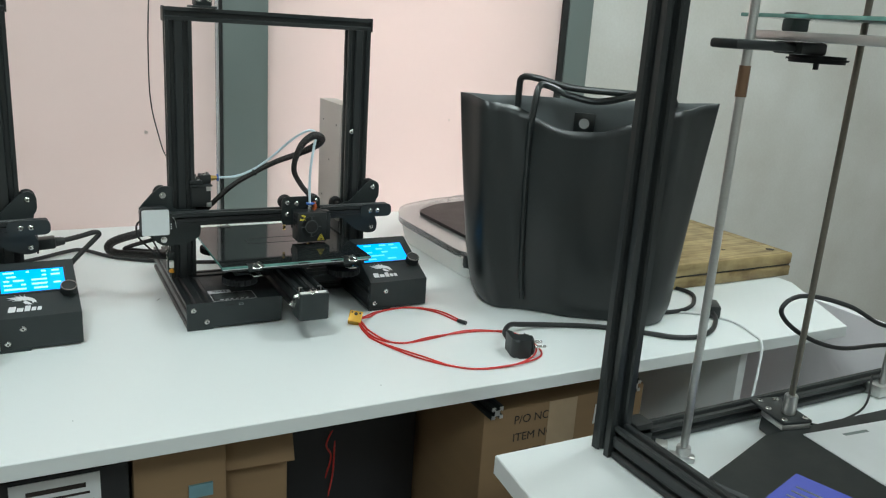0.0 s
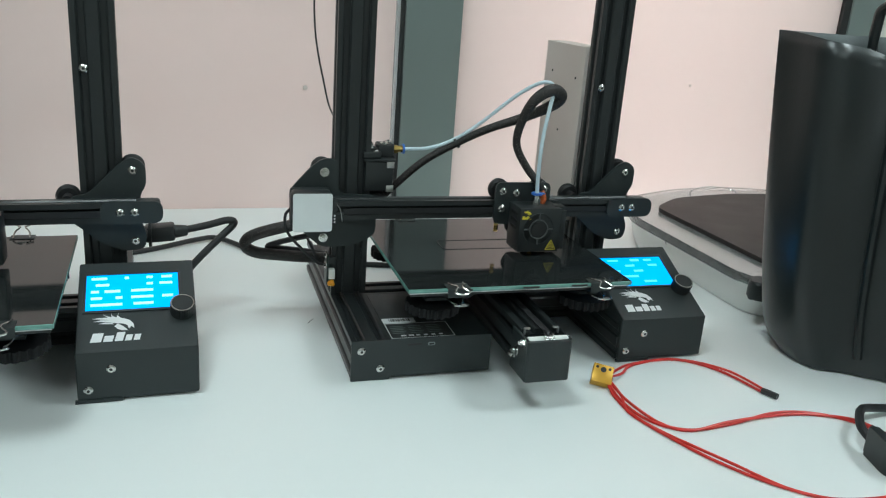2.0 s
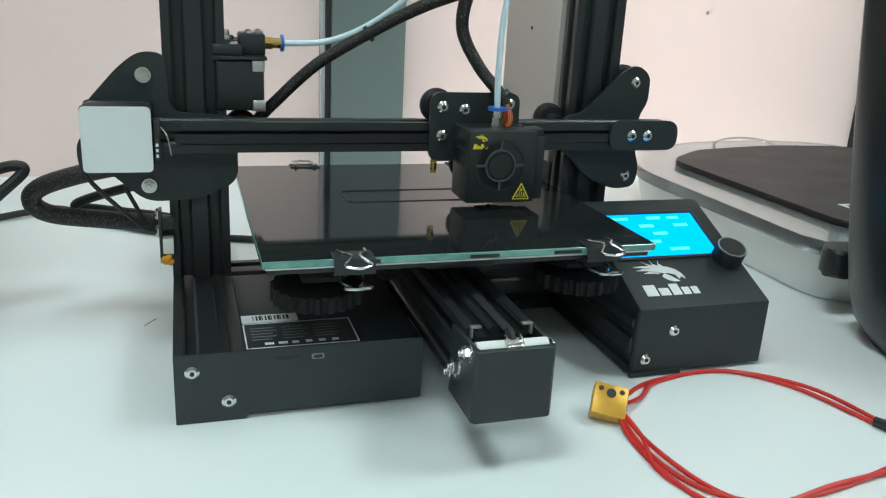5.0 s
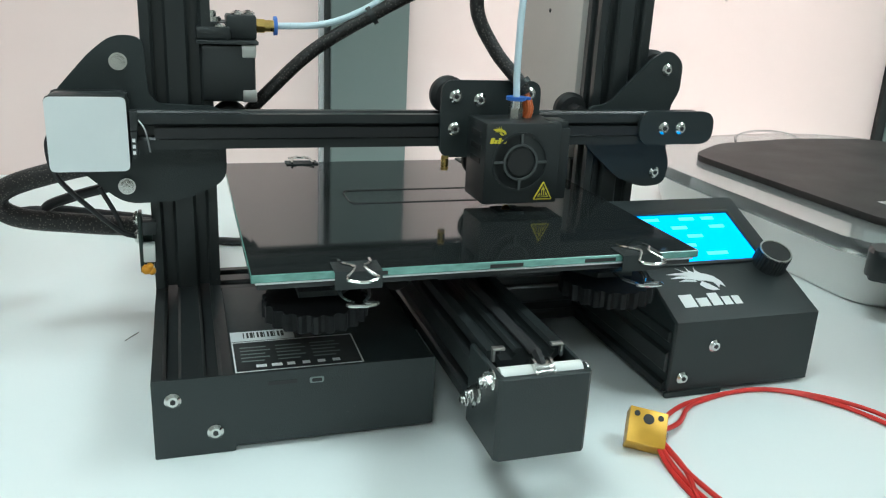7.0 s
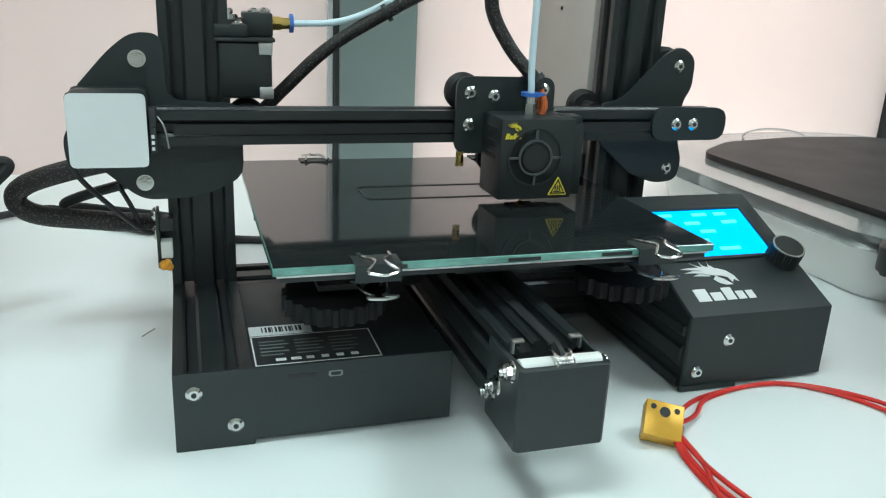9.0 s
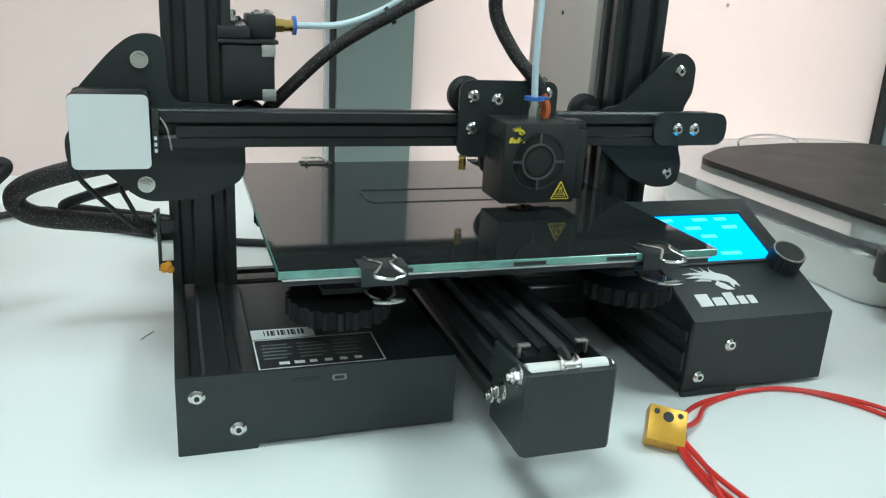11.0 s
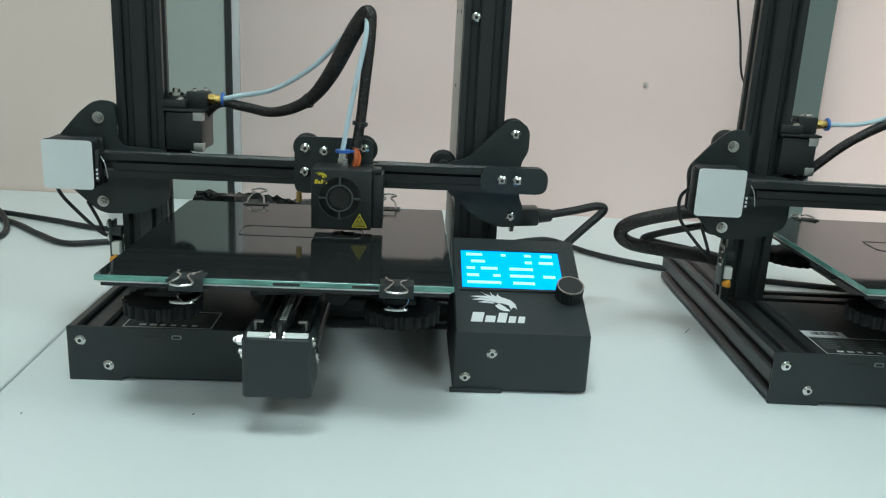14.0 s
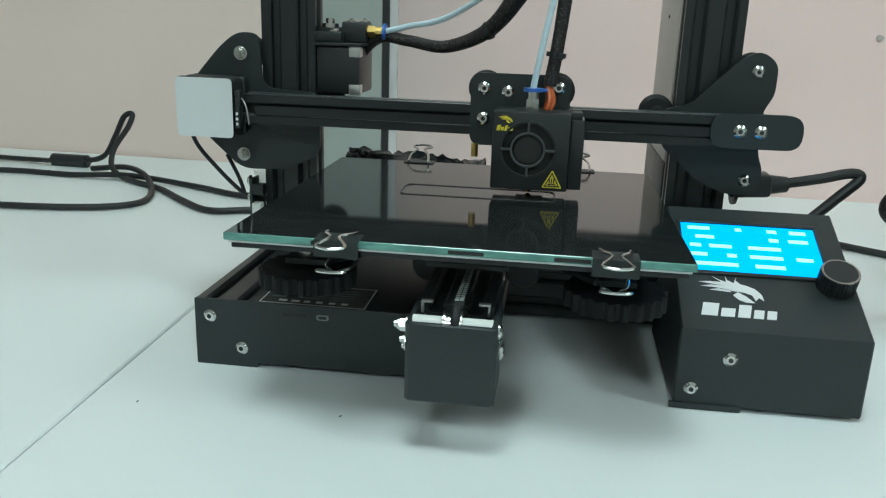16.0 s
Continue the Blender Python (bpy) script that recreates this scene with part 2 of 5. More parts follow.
def wood_material():
    m = bpy.data.materials.new("end_grain_wood")
    m.use_nodes = True
    nt = m.node_tree
    b = nt.nodes["Principled BSDF"]
    co = nt.nodes.new("ShaderNodeTexCoord")
    mp = nt.nodes.new("ShaderNodeMapping")
    mp.inputs["Scale"].default_value = (1.2, 14, 5)
    w = nt.nodes.new("ShaderNodeTexNoise")
    w.inputs["Scale"].default_value, w.inputs["Detail"].default_value = 9, 8
    n = nt.nodes.new("ShaderNodeTexNoise")
    n.inputs["Scale"].default_value, n.inputs["Detail"].default_value = 26, 6
    nt.links.new(co.outputs["Object"], mp.inputs[0])
    nt.links.new(mp.outputs[0], w.inputs["Vector"])
    nt.links.new(co.outputs["Object"], n.inputs["Vector"])
    mx = nt.nodes.new("ShaderNodeMath")
    mx.operation = "MULTIPLY_ADD"
    mx.inputs[1].default_value = 0.45
    nt.links.new(n.outputs[0], mx.inputs[0])
    half = nt.nodes.new("ShaderNodeMath")
    half.operation = "MULTIPLY"
    half.inputs[1].default_value = 0.6
    nt.links.new(w.outputs[0], half.inputs[0])
    nt.links.new(half.outputs[0], mx.inputs[2])
    r = nt.nodes.new("ShaderNodeValToRGB")
    r.color_ramp.elements[0].position, r.color_ramp.elements[0].color = 0.36, (0.17, 0.105, 0.04, 1)
    r.color_ramp.elements[1].position, r.color_ramp.elements[1].color = 0.66, (0.47, 0.36, 0.17, 1)
    nt.links.new(mx.outputs[0], r.inputs[0])
    nt.links.new(r.outputs[0], b.inputs["Base Color"])
    b.inputs["Roughness"].default_value = 0.5
    return m


BRAID = braid_material()
WOOD = wood_material()


# ---------------- mesh helpers ----------------
def box(bm, x0, x1, y0, y1, z0, z1, bevel=0.0, m=None, seg=2):
    r = bmesh.ops.create_cube(bm, size=1.0)
    vs = r["verts"]
    for v in vs:
        v.co = Vector(((x0 + x1) / 2 + v.co.x * (x1 - x0), (y0 + y1) / 2 + v.co.y * (y1 - y0), (z0 + z1) / 2 + v.co.z * (z1 - z0)))
    if bevel:
        es = list({e for v in vs for e in v.link_edges})
        out = bmesh.ops.bevel(bm, geom=es, offset=bevel, segments=seg, affect="EDGES", profile=0.5)
        vs = list({v for f in out["faces"] for v in f.verts} | {v for v in vs if v.is_valid})
    if m is not None:
        bmesh.ops.transform(bm, matrix=m, verts=vs)
    return bm


def prism(bm, outline, depth, m=None, bevel=0.0):
    """An outline in x and y, raised by depth along z, then posed by m."""
    low = [bm.verts.new((x, y, 0)) for x, y in outline]
    high = [bm.verts.new((x, y, depth)) for x, y in outline]
    n = len(outline)
    faces = [bm.faces.new(list(reversed(low))), bm.faces.new(high)]
    for i in range(n):
        faces.append(bm.faces.new((low[i], low[(i + 1) % n], high[(i + 1) % n], high[i])))
    vs = low + high
    if bevel:
        es = [e for e in faces[0].edges] + [e for e in faces[1].edges]
        out = bmesh.ops.bevel(bm, geom=es, offset=bevel, segments=1, affect="EDGES")
        vs = list({v for f in out["faces"] for v in f.verts} | {v for v in vs if v.is_valid})
    if m is not None:
        bmesh.ops.transform(bm, matrix=m, verts=vs)
    return bm


def along(axis, x, y, z):
    """The pose that carries local z onto the given axis."""
    turn = {"x": (0, 90, 0), "y": (-90, 0, 0), "z": (0, 0, 0), "-y": (90, 0, 0), "-x": (0, -90, 0)}[axis]
    return pose(x, y, z, *turn)


def disc(bm, m, r, depth, seg=24, bevel=0.0, r2=None):
    out = bmesh.ops.create_cone(bm, cap_ends=True, segments=seg, radius1=r, radius2=r if r2 is None else r2, depth=depth,
                                matrix=m @ Matrix.Translation((0, 0, depth / 2)))
    if bevel:
        es = list({e for v in out["verts"] for e in v.link_edges if len(e.link_faces) == 2 and max(len(f.verts) for f in e.link_faces) > 4})
        bmesh.ops.bevel(bm, geom=es, offset=bevel, segments=2, affect="EDGES")
    return bm


def ring(bm, m, r_out, r_in, depth, seg=28):
    loops = []
    for r, z in ((r_out, 0), (r_out, depth), (r_in, depth), (r_in, 0)):
        loops.append([bm.verts.new(m @ Vector((r * math.cos(a), r * math.sin(a), z))) for a in (2 * math.pi * i / seg for i in range(seg))])
    for k in range(4):
        a, b = loops[k], loops[(k + 1) % 4]
        for i in range(seg):
            bm.faces.new((a[i], a[(i + 1) % seg], b[(i + 1) % seg], b[i]))
    return bm


def spline(points, steps=10, closed=False):
    """Catmull-Rom through the points."""
    p = [Vector(q) for q in points]
    n = len(p)
    out = []
    for i in range(n if closed else n - 1):
        a = p[(i - 1) % n] if closed or i else p[0] * 2 - p[1]
        b, c = p[i], p[(i + 1) % n]
        d = p[(i + 2) % n] if closed or i + 2 < n else c * 2 - b
        for s in range(steps):
            t = s / steps
            out.append(0.5 * (2 * b + (c - a) * t + (2 * a - 5 * b + 4 * c - d) * t * t + (3 * b - a - 3 * c + d) * t ** 3))
    if not closed:
        out.append(p[-1])
    return out


def tube(bm, points, r, seg=10, steps=10, closed=False, swell=None):
    path = spline(points, steps, closed)
    n = len(path)
    up = Vector((0.12, 0.21, 1)).normalized()
    rows = []
    side = None
    for i, q in enumerate(path):
        t = (path[(i + 1) % n] - path[i - 1]) if closed else (path[min(i + 1, n - 1)] - path[max(i - 1, 0)])
        t.normalize()
        if side is None:
            side = t.cross(up).normalized()
        else:
            side = (side - t * side.dot(t)).normalized()
        other = t.cross(side)
        k = r * (swell(i / max(1, n - 1)) if swell else 1)
        rows.append([bm.verts.new(q + (side * math.cos(a) + other * math.sin(a)) * k) for a in (2 * math.pi * j / seg for j in range(seg))])
    for i in range(n if closed else n - 1):
        a, b = rows[i], rows[(i + 1) % n]
        for j in range(seg):
            bm.faces.new((a[j], a[(j + 1) % seg], b[(j + 1) % seg], b[j]))
    if not closed:
        bm.faces.new(list(reversed(rows[0])))
        bm.faces.new(rows[-1])
    return bm


def finish(name, bm, material, smooth=35):
    bmesh.ops.recalc_face_normals(bm, faces=bm.faces)
    me = bpy.data.meshes.new(name)
    bm.to_mesh(me)
    bm.free()
    for k in (material if isinstance(material, (list, tuple)) else [material]):
        me.materials.append(k)
    if smooth:
        me.shade_smooth()
        me.set_sharp_from_angle(angle=radians(smooth))
    return me


def part(name, bm, material, parent, label="", smooth=35):
    ob = new(name, finish(name, bm, material, smooth))
    ob.parent = parent
    return tagged(ob, label)


def piece(name, me, m, parent):
    """A further object on a shared mesh, under its thing."""
    ob = new(name, me)
    ob.parent = parent
    ob.matrix_basis = m
    return ob


def thing(name, m, label, category, group=""):
    ob = new(name)
    ob.empty_display_size = 0.05
    ob.matrix_world = m
    return tagged(ob, label, category, group)


def solid(name, bm, material, m, label, category, group="", kind="", smooth=35):
    ob = new(name, finish(name, bm, material, smooth))
    ob.matrix_world = m
    return tagged(ob, label, category, group, kind)


def B():
    return bmesh.new()


MM = 0.001


def slot_outline(w, h):
    """The outline of a slotted aluminium profile of w by h millimetres, in metres, from its corner."""
    def side(length):
        run = [(0, 0)]
        for k in range(round(length / 20)):
            c = 10 + 20 * k
            run += [(c - 4.7, 0), (c - 3.1, 1.6), (c - 3.1, 2.2), (c - 5.2, 2.2), (c - 3.0, 5.6), (c + 3.0, 5.6), (c + 5.2, 2.2), (c + 3.1, 2.2), (c + 3.1, 1.6), (c + 4.7, 0)]
        return run
    pts = [(a, d) for a, d in side(w)]
    pts += [(w - d, a) for a, d in side(h)]
    pts += [(w - a, h - d) for a, d in side(w)]
    pts += [(d, h - a) for a, d in side(h)]
    return [(x * MM, y * MM) for x, y in pts]


def profile(w, h, length, m):
    """A slotted bar: w by h millimetres, from its corner, along local z, posed by m."""
    return prism(B(), slot_outline(w, h), length, m)


def rounded(points, r, seg=5):
    """A closed outline with each corner rounded."""
    out = []
    n = len(points)
    for i in range(n):
        p, a, b = Vector(points[i]), Vector(points[i - 1]), Vector(points[(i + 1) % n])
        da, db = (a - p), (b - p)
        k = min(r, da.length * 0.45, db.length * 0.45)
        s, e = p + da.normalized() * k, p + db.normalized() * k
        for j in range(seg + 1):
            t = j / seg
            out.append(tuple(s * (1 - t) ** 2 + p * 2 * t * (1 - t) + e * t * t))
    return out


def screw_mesh():
    bm = B()
    disc(bm, pose(0, 0, 0), 0.0042, 0.0008, 20)
    disc(bm, pose(0, 0, 0.0008), 0.0042, 0.0013, 20, 0, 0.0027)
    old = set(bm.faces)
    disc(bm, pose(0, 0, 0.0018), 0.0015, 0.0006, 6)
    for f in set(bm.faces) - old:
        f.material_index = 1
    return finish("screw", bm, [STEEL, GASKET])


def nut_mesh():
    bm = B()
    disc(bm, pose(0, 0, 0), 0.0050, 0.0007, 20)
    disc(bm, pose(0, 0, 0.0006), 0.0039, 0.0036, 6, 0.0005)
    disc(bm, pose(0, 0, 0.0042), 0.0031, 0.0010, 16, 0.0003)
    disc(bm, pose(0, 0, 0.0052), 0.0021, 0.0018, 14, 0.0005)
    return finish("nut", bm, STEEL)


SCREW = screw_mesh()
NUT = nut_mesh()


# ---------------- the room ----------------
def structure(name, bm, material, label, smooth=30):
    return solid(name, bm, material, Matrix(), label, "", "", "structure", smooth)


WALL_Y = 2.08
bm = B(); box(bm, -3.2, 3.6, -2.6, 2.6, -0.12, 0)
structure("floor", bm, FLOOR, "grey tiled office floor under the tables")
bm = B(); box(bm, -3.2, 3.6, -2.6, 2.6, 2.7, 2.82)
structure("ceiling", bm, CEILING, "plain white ceiling with square light panels")
bm = B(); box(bm, -3.2, 3.6, -2.72, -2.6, 0, 2.7)
structure("wall_south", bm, ROOM, "pale painted wall behind the camera")
bm = B(); box(bm, -3.32, -3.2, -2.72, 2.6, 0, 2.7)
structure("wall_west", bm, ROOM, "pale painted side wall")
bm = B(); box(bm, 3.6, 3.72, -2.72, 2.6, 0, 2.7)
structure("wall_east", bm, ROOM, "pale painted side wall")
# the partition behind the tables: glossy panels between grey posts
POSTS = [(-0.428, -0.331), (0.467, 0.568), (1.388, 1.466)]
panels = [(-3.2, -0.428, WALL_PALE), (-0.311, 0.453, WALL_PINK), (0.568, 1.371, WALL_PINK)]
wall_n = tagged(new("wall_north"), "glossy pale pink partition panels between grey posts", "", "", "structure")
for x0, x1, material in panels:
    bm = B(); box(bm, x0, x1, WALL_Y, WALL_Y + 0.03, 0, 2.7, 0.001)
    part("panel", bm, material, wall_n)
for i, (x0, x1) in enumerate(POSTS):
    bm = B(); box(bm, x0, x1, WALL_Y - 0.012, WALL_Y + 0.05, 0, 2.7, 0.002)
    # the first post gets a paler tone than the other two
    part("post", bm, PALE_POST if i == 0 else MULLION, wall_n, "grey-green painted metal post")
    # dark gasket beside each post; an added white strip stands for the daylight leak
    gx0, gx1 = (x1, x1 + 0.009) if i == 0 else (x0 - 0.007 if i == 1 else x0 - 0.017, x0)
    bm = B(); box(bm, gx0, gx1, WALL_Y - 0.008, WALL_Y + 0.04, 0, 2.7)
    part("gasket", bm, GASKET, wall_n, "dark rubber gasket")
    if i < 2:
        sx0, sx1 = (gx1, gx1 + 0.011) if i == 0 else (0.454, gx0)
        bm = B(); box(bm, sx0, sx1, WALL_Y - 0.002, WALL_Y + 0.0005, 0, 2.7)
        part("joint_strip", bm, STRIP, wall_n, "white joint strip")
bm = B(); box(bm, 1.466, 3.6, WALL_Y + 0.002, WALL_Y + 0.1, 0, 2.7)
plaster = structure("wall_stained", bm, WALL_WHITE, "stained white plaster wall beside the partition")
# chipped and scuffed spots in the plaster
for x, z, w, h in ((1.800, 1.245, 0.007, 0.013), (1.797, 1.168, 0.009, 0.020), (1.801, 1.140, 0.006, 0.010)):
    outline = rounded([Vector(q) for q in ((x - w, z - h), (x + w * 0.6, z - h * 0.8), (x + w, z + h * 0.3), (x + w * 0.1, z + h), (x - w * 0.7, z + h * 0.5))], 0.004, 3)
    bm = B(); prism(bm, outline, 0.0006, pose(0, WALL_Y + 0.002, 0, 90))
    part("chip", bm, CHIP, plaster, "dull brown-grey chip in the plaster")
# daylight in the space behind the translucent panels
for x0, x1, watts in BACKLIGHT:
    data = bpy.data.lights.new("daylight_behind_panel", "AREA")
    data.shape, data.size, data.size_y, data.energy, data.color = "RECTANGLE", x1 - x0 - 0.06, 2.3, watts, (0.985, 0.985, 0.97)
    new("daylight_behind_panel", data).matrix_world = pose(0.5 * (x0 + x1), WALL_Y + 0.30, 1.3, -90, 0, 0)
# small dark blind plugs in the panels
for x, z, r in ((0.302, 0.957, 0.0042), (1.049, 0.985, 0.0026)):
    bm = B(); disc(bm, along("-y", x, WALL_Y + 0.001, z), r, 0.004, 14, 0.001)
    solid("blind_plug", bm, GALV, Matrix(), "small grey plug set in the wall panel", "plug", "plugs in the wall panels")
# square ceiling light panels
for lx, ly, watts in LAMPS:
    lamp = thing("ceiling_light", pose(lx, ly, 2.7), "square white ceiling light panel, lit", "ceiling light", "ceiling light panels")
    bm = B()
    for x0, x1, y0, y1 in ((-0.31, 0.31, -0.31, -0.28), (-0.31, 0.31, 0.28, 0.31), (-0.31, -0.28, -0.28, 0.28), (0.28, 0.31, -0.28, 0.28)):
        box(bm, x0, x1, y0, y1, -0.03, -0.0005)
    part("frame", bm, STRIP, lamp)
    bm = B(); box(bm, -0.279, 0.279, -0.279, 0.279, -0.02, -0.008)
    part("diffuser", bm, LAMP_FACE, lamp)


# ---------------- tables ----------------
def table(x0, x1, y0, y1, outline, label):
    t = thing("work_table", Matrix(), label, "table", "white work tables")
    bm = B(); prism(bm, outline, 0.021, pose(0, 0, TABLE - 0.021), 0.0012)
    part("tabletop", bm, TABLE_WHITE, t)
    for x in (x0 + 0.03, x1 - 0.24):
        bm = B(); box(bm, x, x + 0.018, y0 + 0.037, y1 - 0.05, 0, TABLE - 0.0212, 0.001)
        part("side_panel", bm, TABLE_EDGE, t)
    bm = B(); box(bm, x0 + 0.06, x1 - 0.242, y1 - 0.30, y1 - 0.28, 0.35, TABLE - 0.0212, 0.001)
    part("back_panel", bm, TABLE_EDGE, t)
    return t


table(-0.314, 1.40, 1.108, 2.076, [(-0.314, 1.108), (1.345, 1.080), (1.468, 1.30), (1.468, 2.076), (-0.369, 2.076)],
      "long white laminate table with a thick edge, against the partition")
table(-2.0, -0.3152, 1.108, 2.076, [(-2.0, 1.108), (-0.3152, 1.108), (-0.3702, 2.076), (-2.0, 2.076)],
      "white laminate table butted against the next one")
# added board: its near-white colour stands in for the brightly lit wall here
bm = B(); box(bm, 1.505, 1.523, 0.96, 2.07, 0, 0.72, 0.001)
solid("bright_wall_fill", bm, WALL_FILL, Matrix(), "added white board standing in for the bright wall beyond the table end", "board")


# ---------------- 3D printer ----------------
def fastener(mesh, axis, x, y, z, parent):
    piece("screw" if mesh is SCREW else "nut", mesh, along(axis, x * MM, y * MM, z * MM), parent)


def wheel(bm, x, y, z, r=12):
    m = along("y", x * MM, y * MM, z * MM)
    for y0, y1, r0, r1 in ((0, 3, 9.5, r), (3, 7.5, r, r), (7.5, 10.5, r, 9.5)):
        disc(bm, along("y", x * MM, (y + y0) * MM, z * MM), r0 * MM, (y1 - y0) * MM, 28, 0, r1 * MM)


def bar(bm, x0, x1, y0, y1, z0, z1, bevel=0.0, seg=2):
    return box(bm, x0 * MM, x1 * MM, y0 * MM, y1 * MM, z0 * MM, z1 * MM, bevel * MM, None, seg)


def plate(bm, outline, y, thick, r=8):
    """A sheet cut to an outline in x and z, standing at y, in millimetres."""
    pts = rounded([Vector((x * MM, z * MM)) for x, z in outline], r * MM)
    return prism(bm, pts, thick * MM, pose(0, (y + thick) * MM, 0, 90))


def flat_shape(bm, outline, thick, m):
    return prism(bm, outline, thick, m)


def slope_pose(s_from_front, up=0.0):
    """On the sloping face of the display box: local x along x, local y up the slope."""
    ang = math.degrees(math.atan2(48, 105))
    c, s = math.cos(radians(ang)), math.sin(radians(ang))
    return pose(0, s_from_front * c * MM - up * s * MM, 50 * MM + s_from_front * s * MM + up * c * MM, ang, 0, 0)


def emblem(bm, m, size, thick):
    """A plain flame-like emblem of tapering blades."""
    def blade(pts):
        flat_shape(bm, [(x * size, y * size) for x, y in pts], thick, m)
    blade([(0.40, 0.16), (0.56, 0.14), (0.74, 0.10), (0.88, 0.03), (0.97, -0.10), (0.99, -0.24), (0.92, -0.17), (0.86, -0.25), (0.82, -0.12), (0.70, -0.07), (0.58, -0.06), (0.48, -0.03), (0.38, 0.05)])
    blade([(0.60, -0.07), (0.72, -0.16), (0.84, -0.30), (0.70, -0.30), (0.60, -0.25), (0.52, -0.15)])
    blade([(0.0, 0.13), (0.16, 0.15), (0.40, 0.15), (0.40, 0.07), (0.20, 0.10)])
    blade([(0.03, 0.03), (0.20, 0.07), (0.42, 0.06), (0.46, -0.02), (0.24, 0.02)])
    blade([(0.16, -0.05), (0.30, -0.01), (0.48, -0.04), (0.50, -0.08), (0.30, -0.06)])
    blade([(0.24, 0.27), (0.34, 0.20), (0.46, 0.15), (0.38, 0.145)])
    blade([(0.44, 0.30), (0.47, 0.20), (0.57, 0.13), (0.45, 0.155)])
    blade([(0.62, 0.29), (0.60, 0.20), (0.68, 0.11), (0.56, 0.14)])


def word_blocks(bm, m, width, height, thick, count=5, lean=0.0):
    """A brand word as plain blocks of its size, tall and low as its letters are."""
    widths, tall = (1.25, 1.1, 1.0, 0.85, 0.8), (1.0, 0.66, 1.0, 0.66, 0.66)
    x, k = 0.0, width / sum(widths)
    for w, t in zip(widths, tall):
        h, x0, x1 = height * t, x + 0.10 * k, x + (w - 0.10) * k
        flat_shape(bm, [(x0, 0), (x1, 0), (x1 + lean * h, h), (x0 + lean * h, h)], thick, m)
        x += w * k


def binder_clip(m, raised=0.0):
    c = thing("binder_clip", m, "small black steel binder clip gripping the edge of the bed", "clip", "binder clips on the print beds")
    bm = B()
    outline = [(-0.0102, -0.0045), (-0.0102, 0.0045), (0.004, 0.0048), (0.004, 0.0042), (-0.0094, 0.0038), (-0.0094, -0.0038), (0.004, -0.0082), (0.004, -0.0088)]
    prism(bm, outline, 0.023, pose(-0.0115, 0, 0) @ Matrix(((0, 0, 1, 0), (1, 0, 0, 0), (0, 1, 0, 0), (0, 0, 0, 1))))
    part("body", bm, STEEL_BLACK, c)
    for s, z in ((1, 0.0050), (-1, -0.0092)):
        bm = B()
        zz = z + s * 0.0006
        half = [(-0.0078, 0.0042, zz), (-0.0066, -0.004, zz + s * 0.0012), (-0.0030, -0.0095, zz + s * 0.0016), (-0.0028, -0.0125, zz + s * 0.0010),
                (-0.0068, -0.0180, zz - s * 0.0008), (-0.0072, -0.0202, zz - s * 0.0013), (-0.0052, -0.0220, zz - s * 0.0016)]
        loop = half + [(0.0, -0.0234, zz - s * 0.0018)] + [(-x, y, z_) for x, y, z_ in reversed(half)]
        if s > 0 and raised:
            c_, s_ = math.cos(radians(raised)), math.sin(radians(raised))
            loop = [(x, 0.0042 + (y - 0.0042) * c_, z_ - (y - 0.0042) * s_) for x, y, z_ in loop]
        tube(bm, loop, 0.00085, 6, 4)
        part("wire_loop", bm, STEEL, c, "shiny wire loop")
    return c


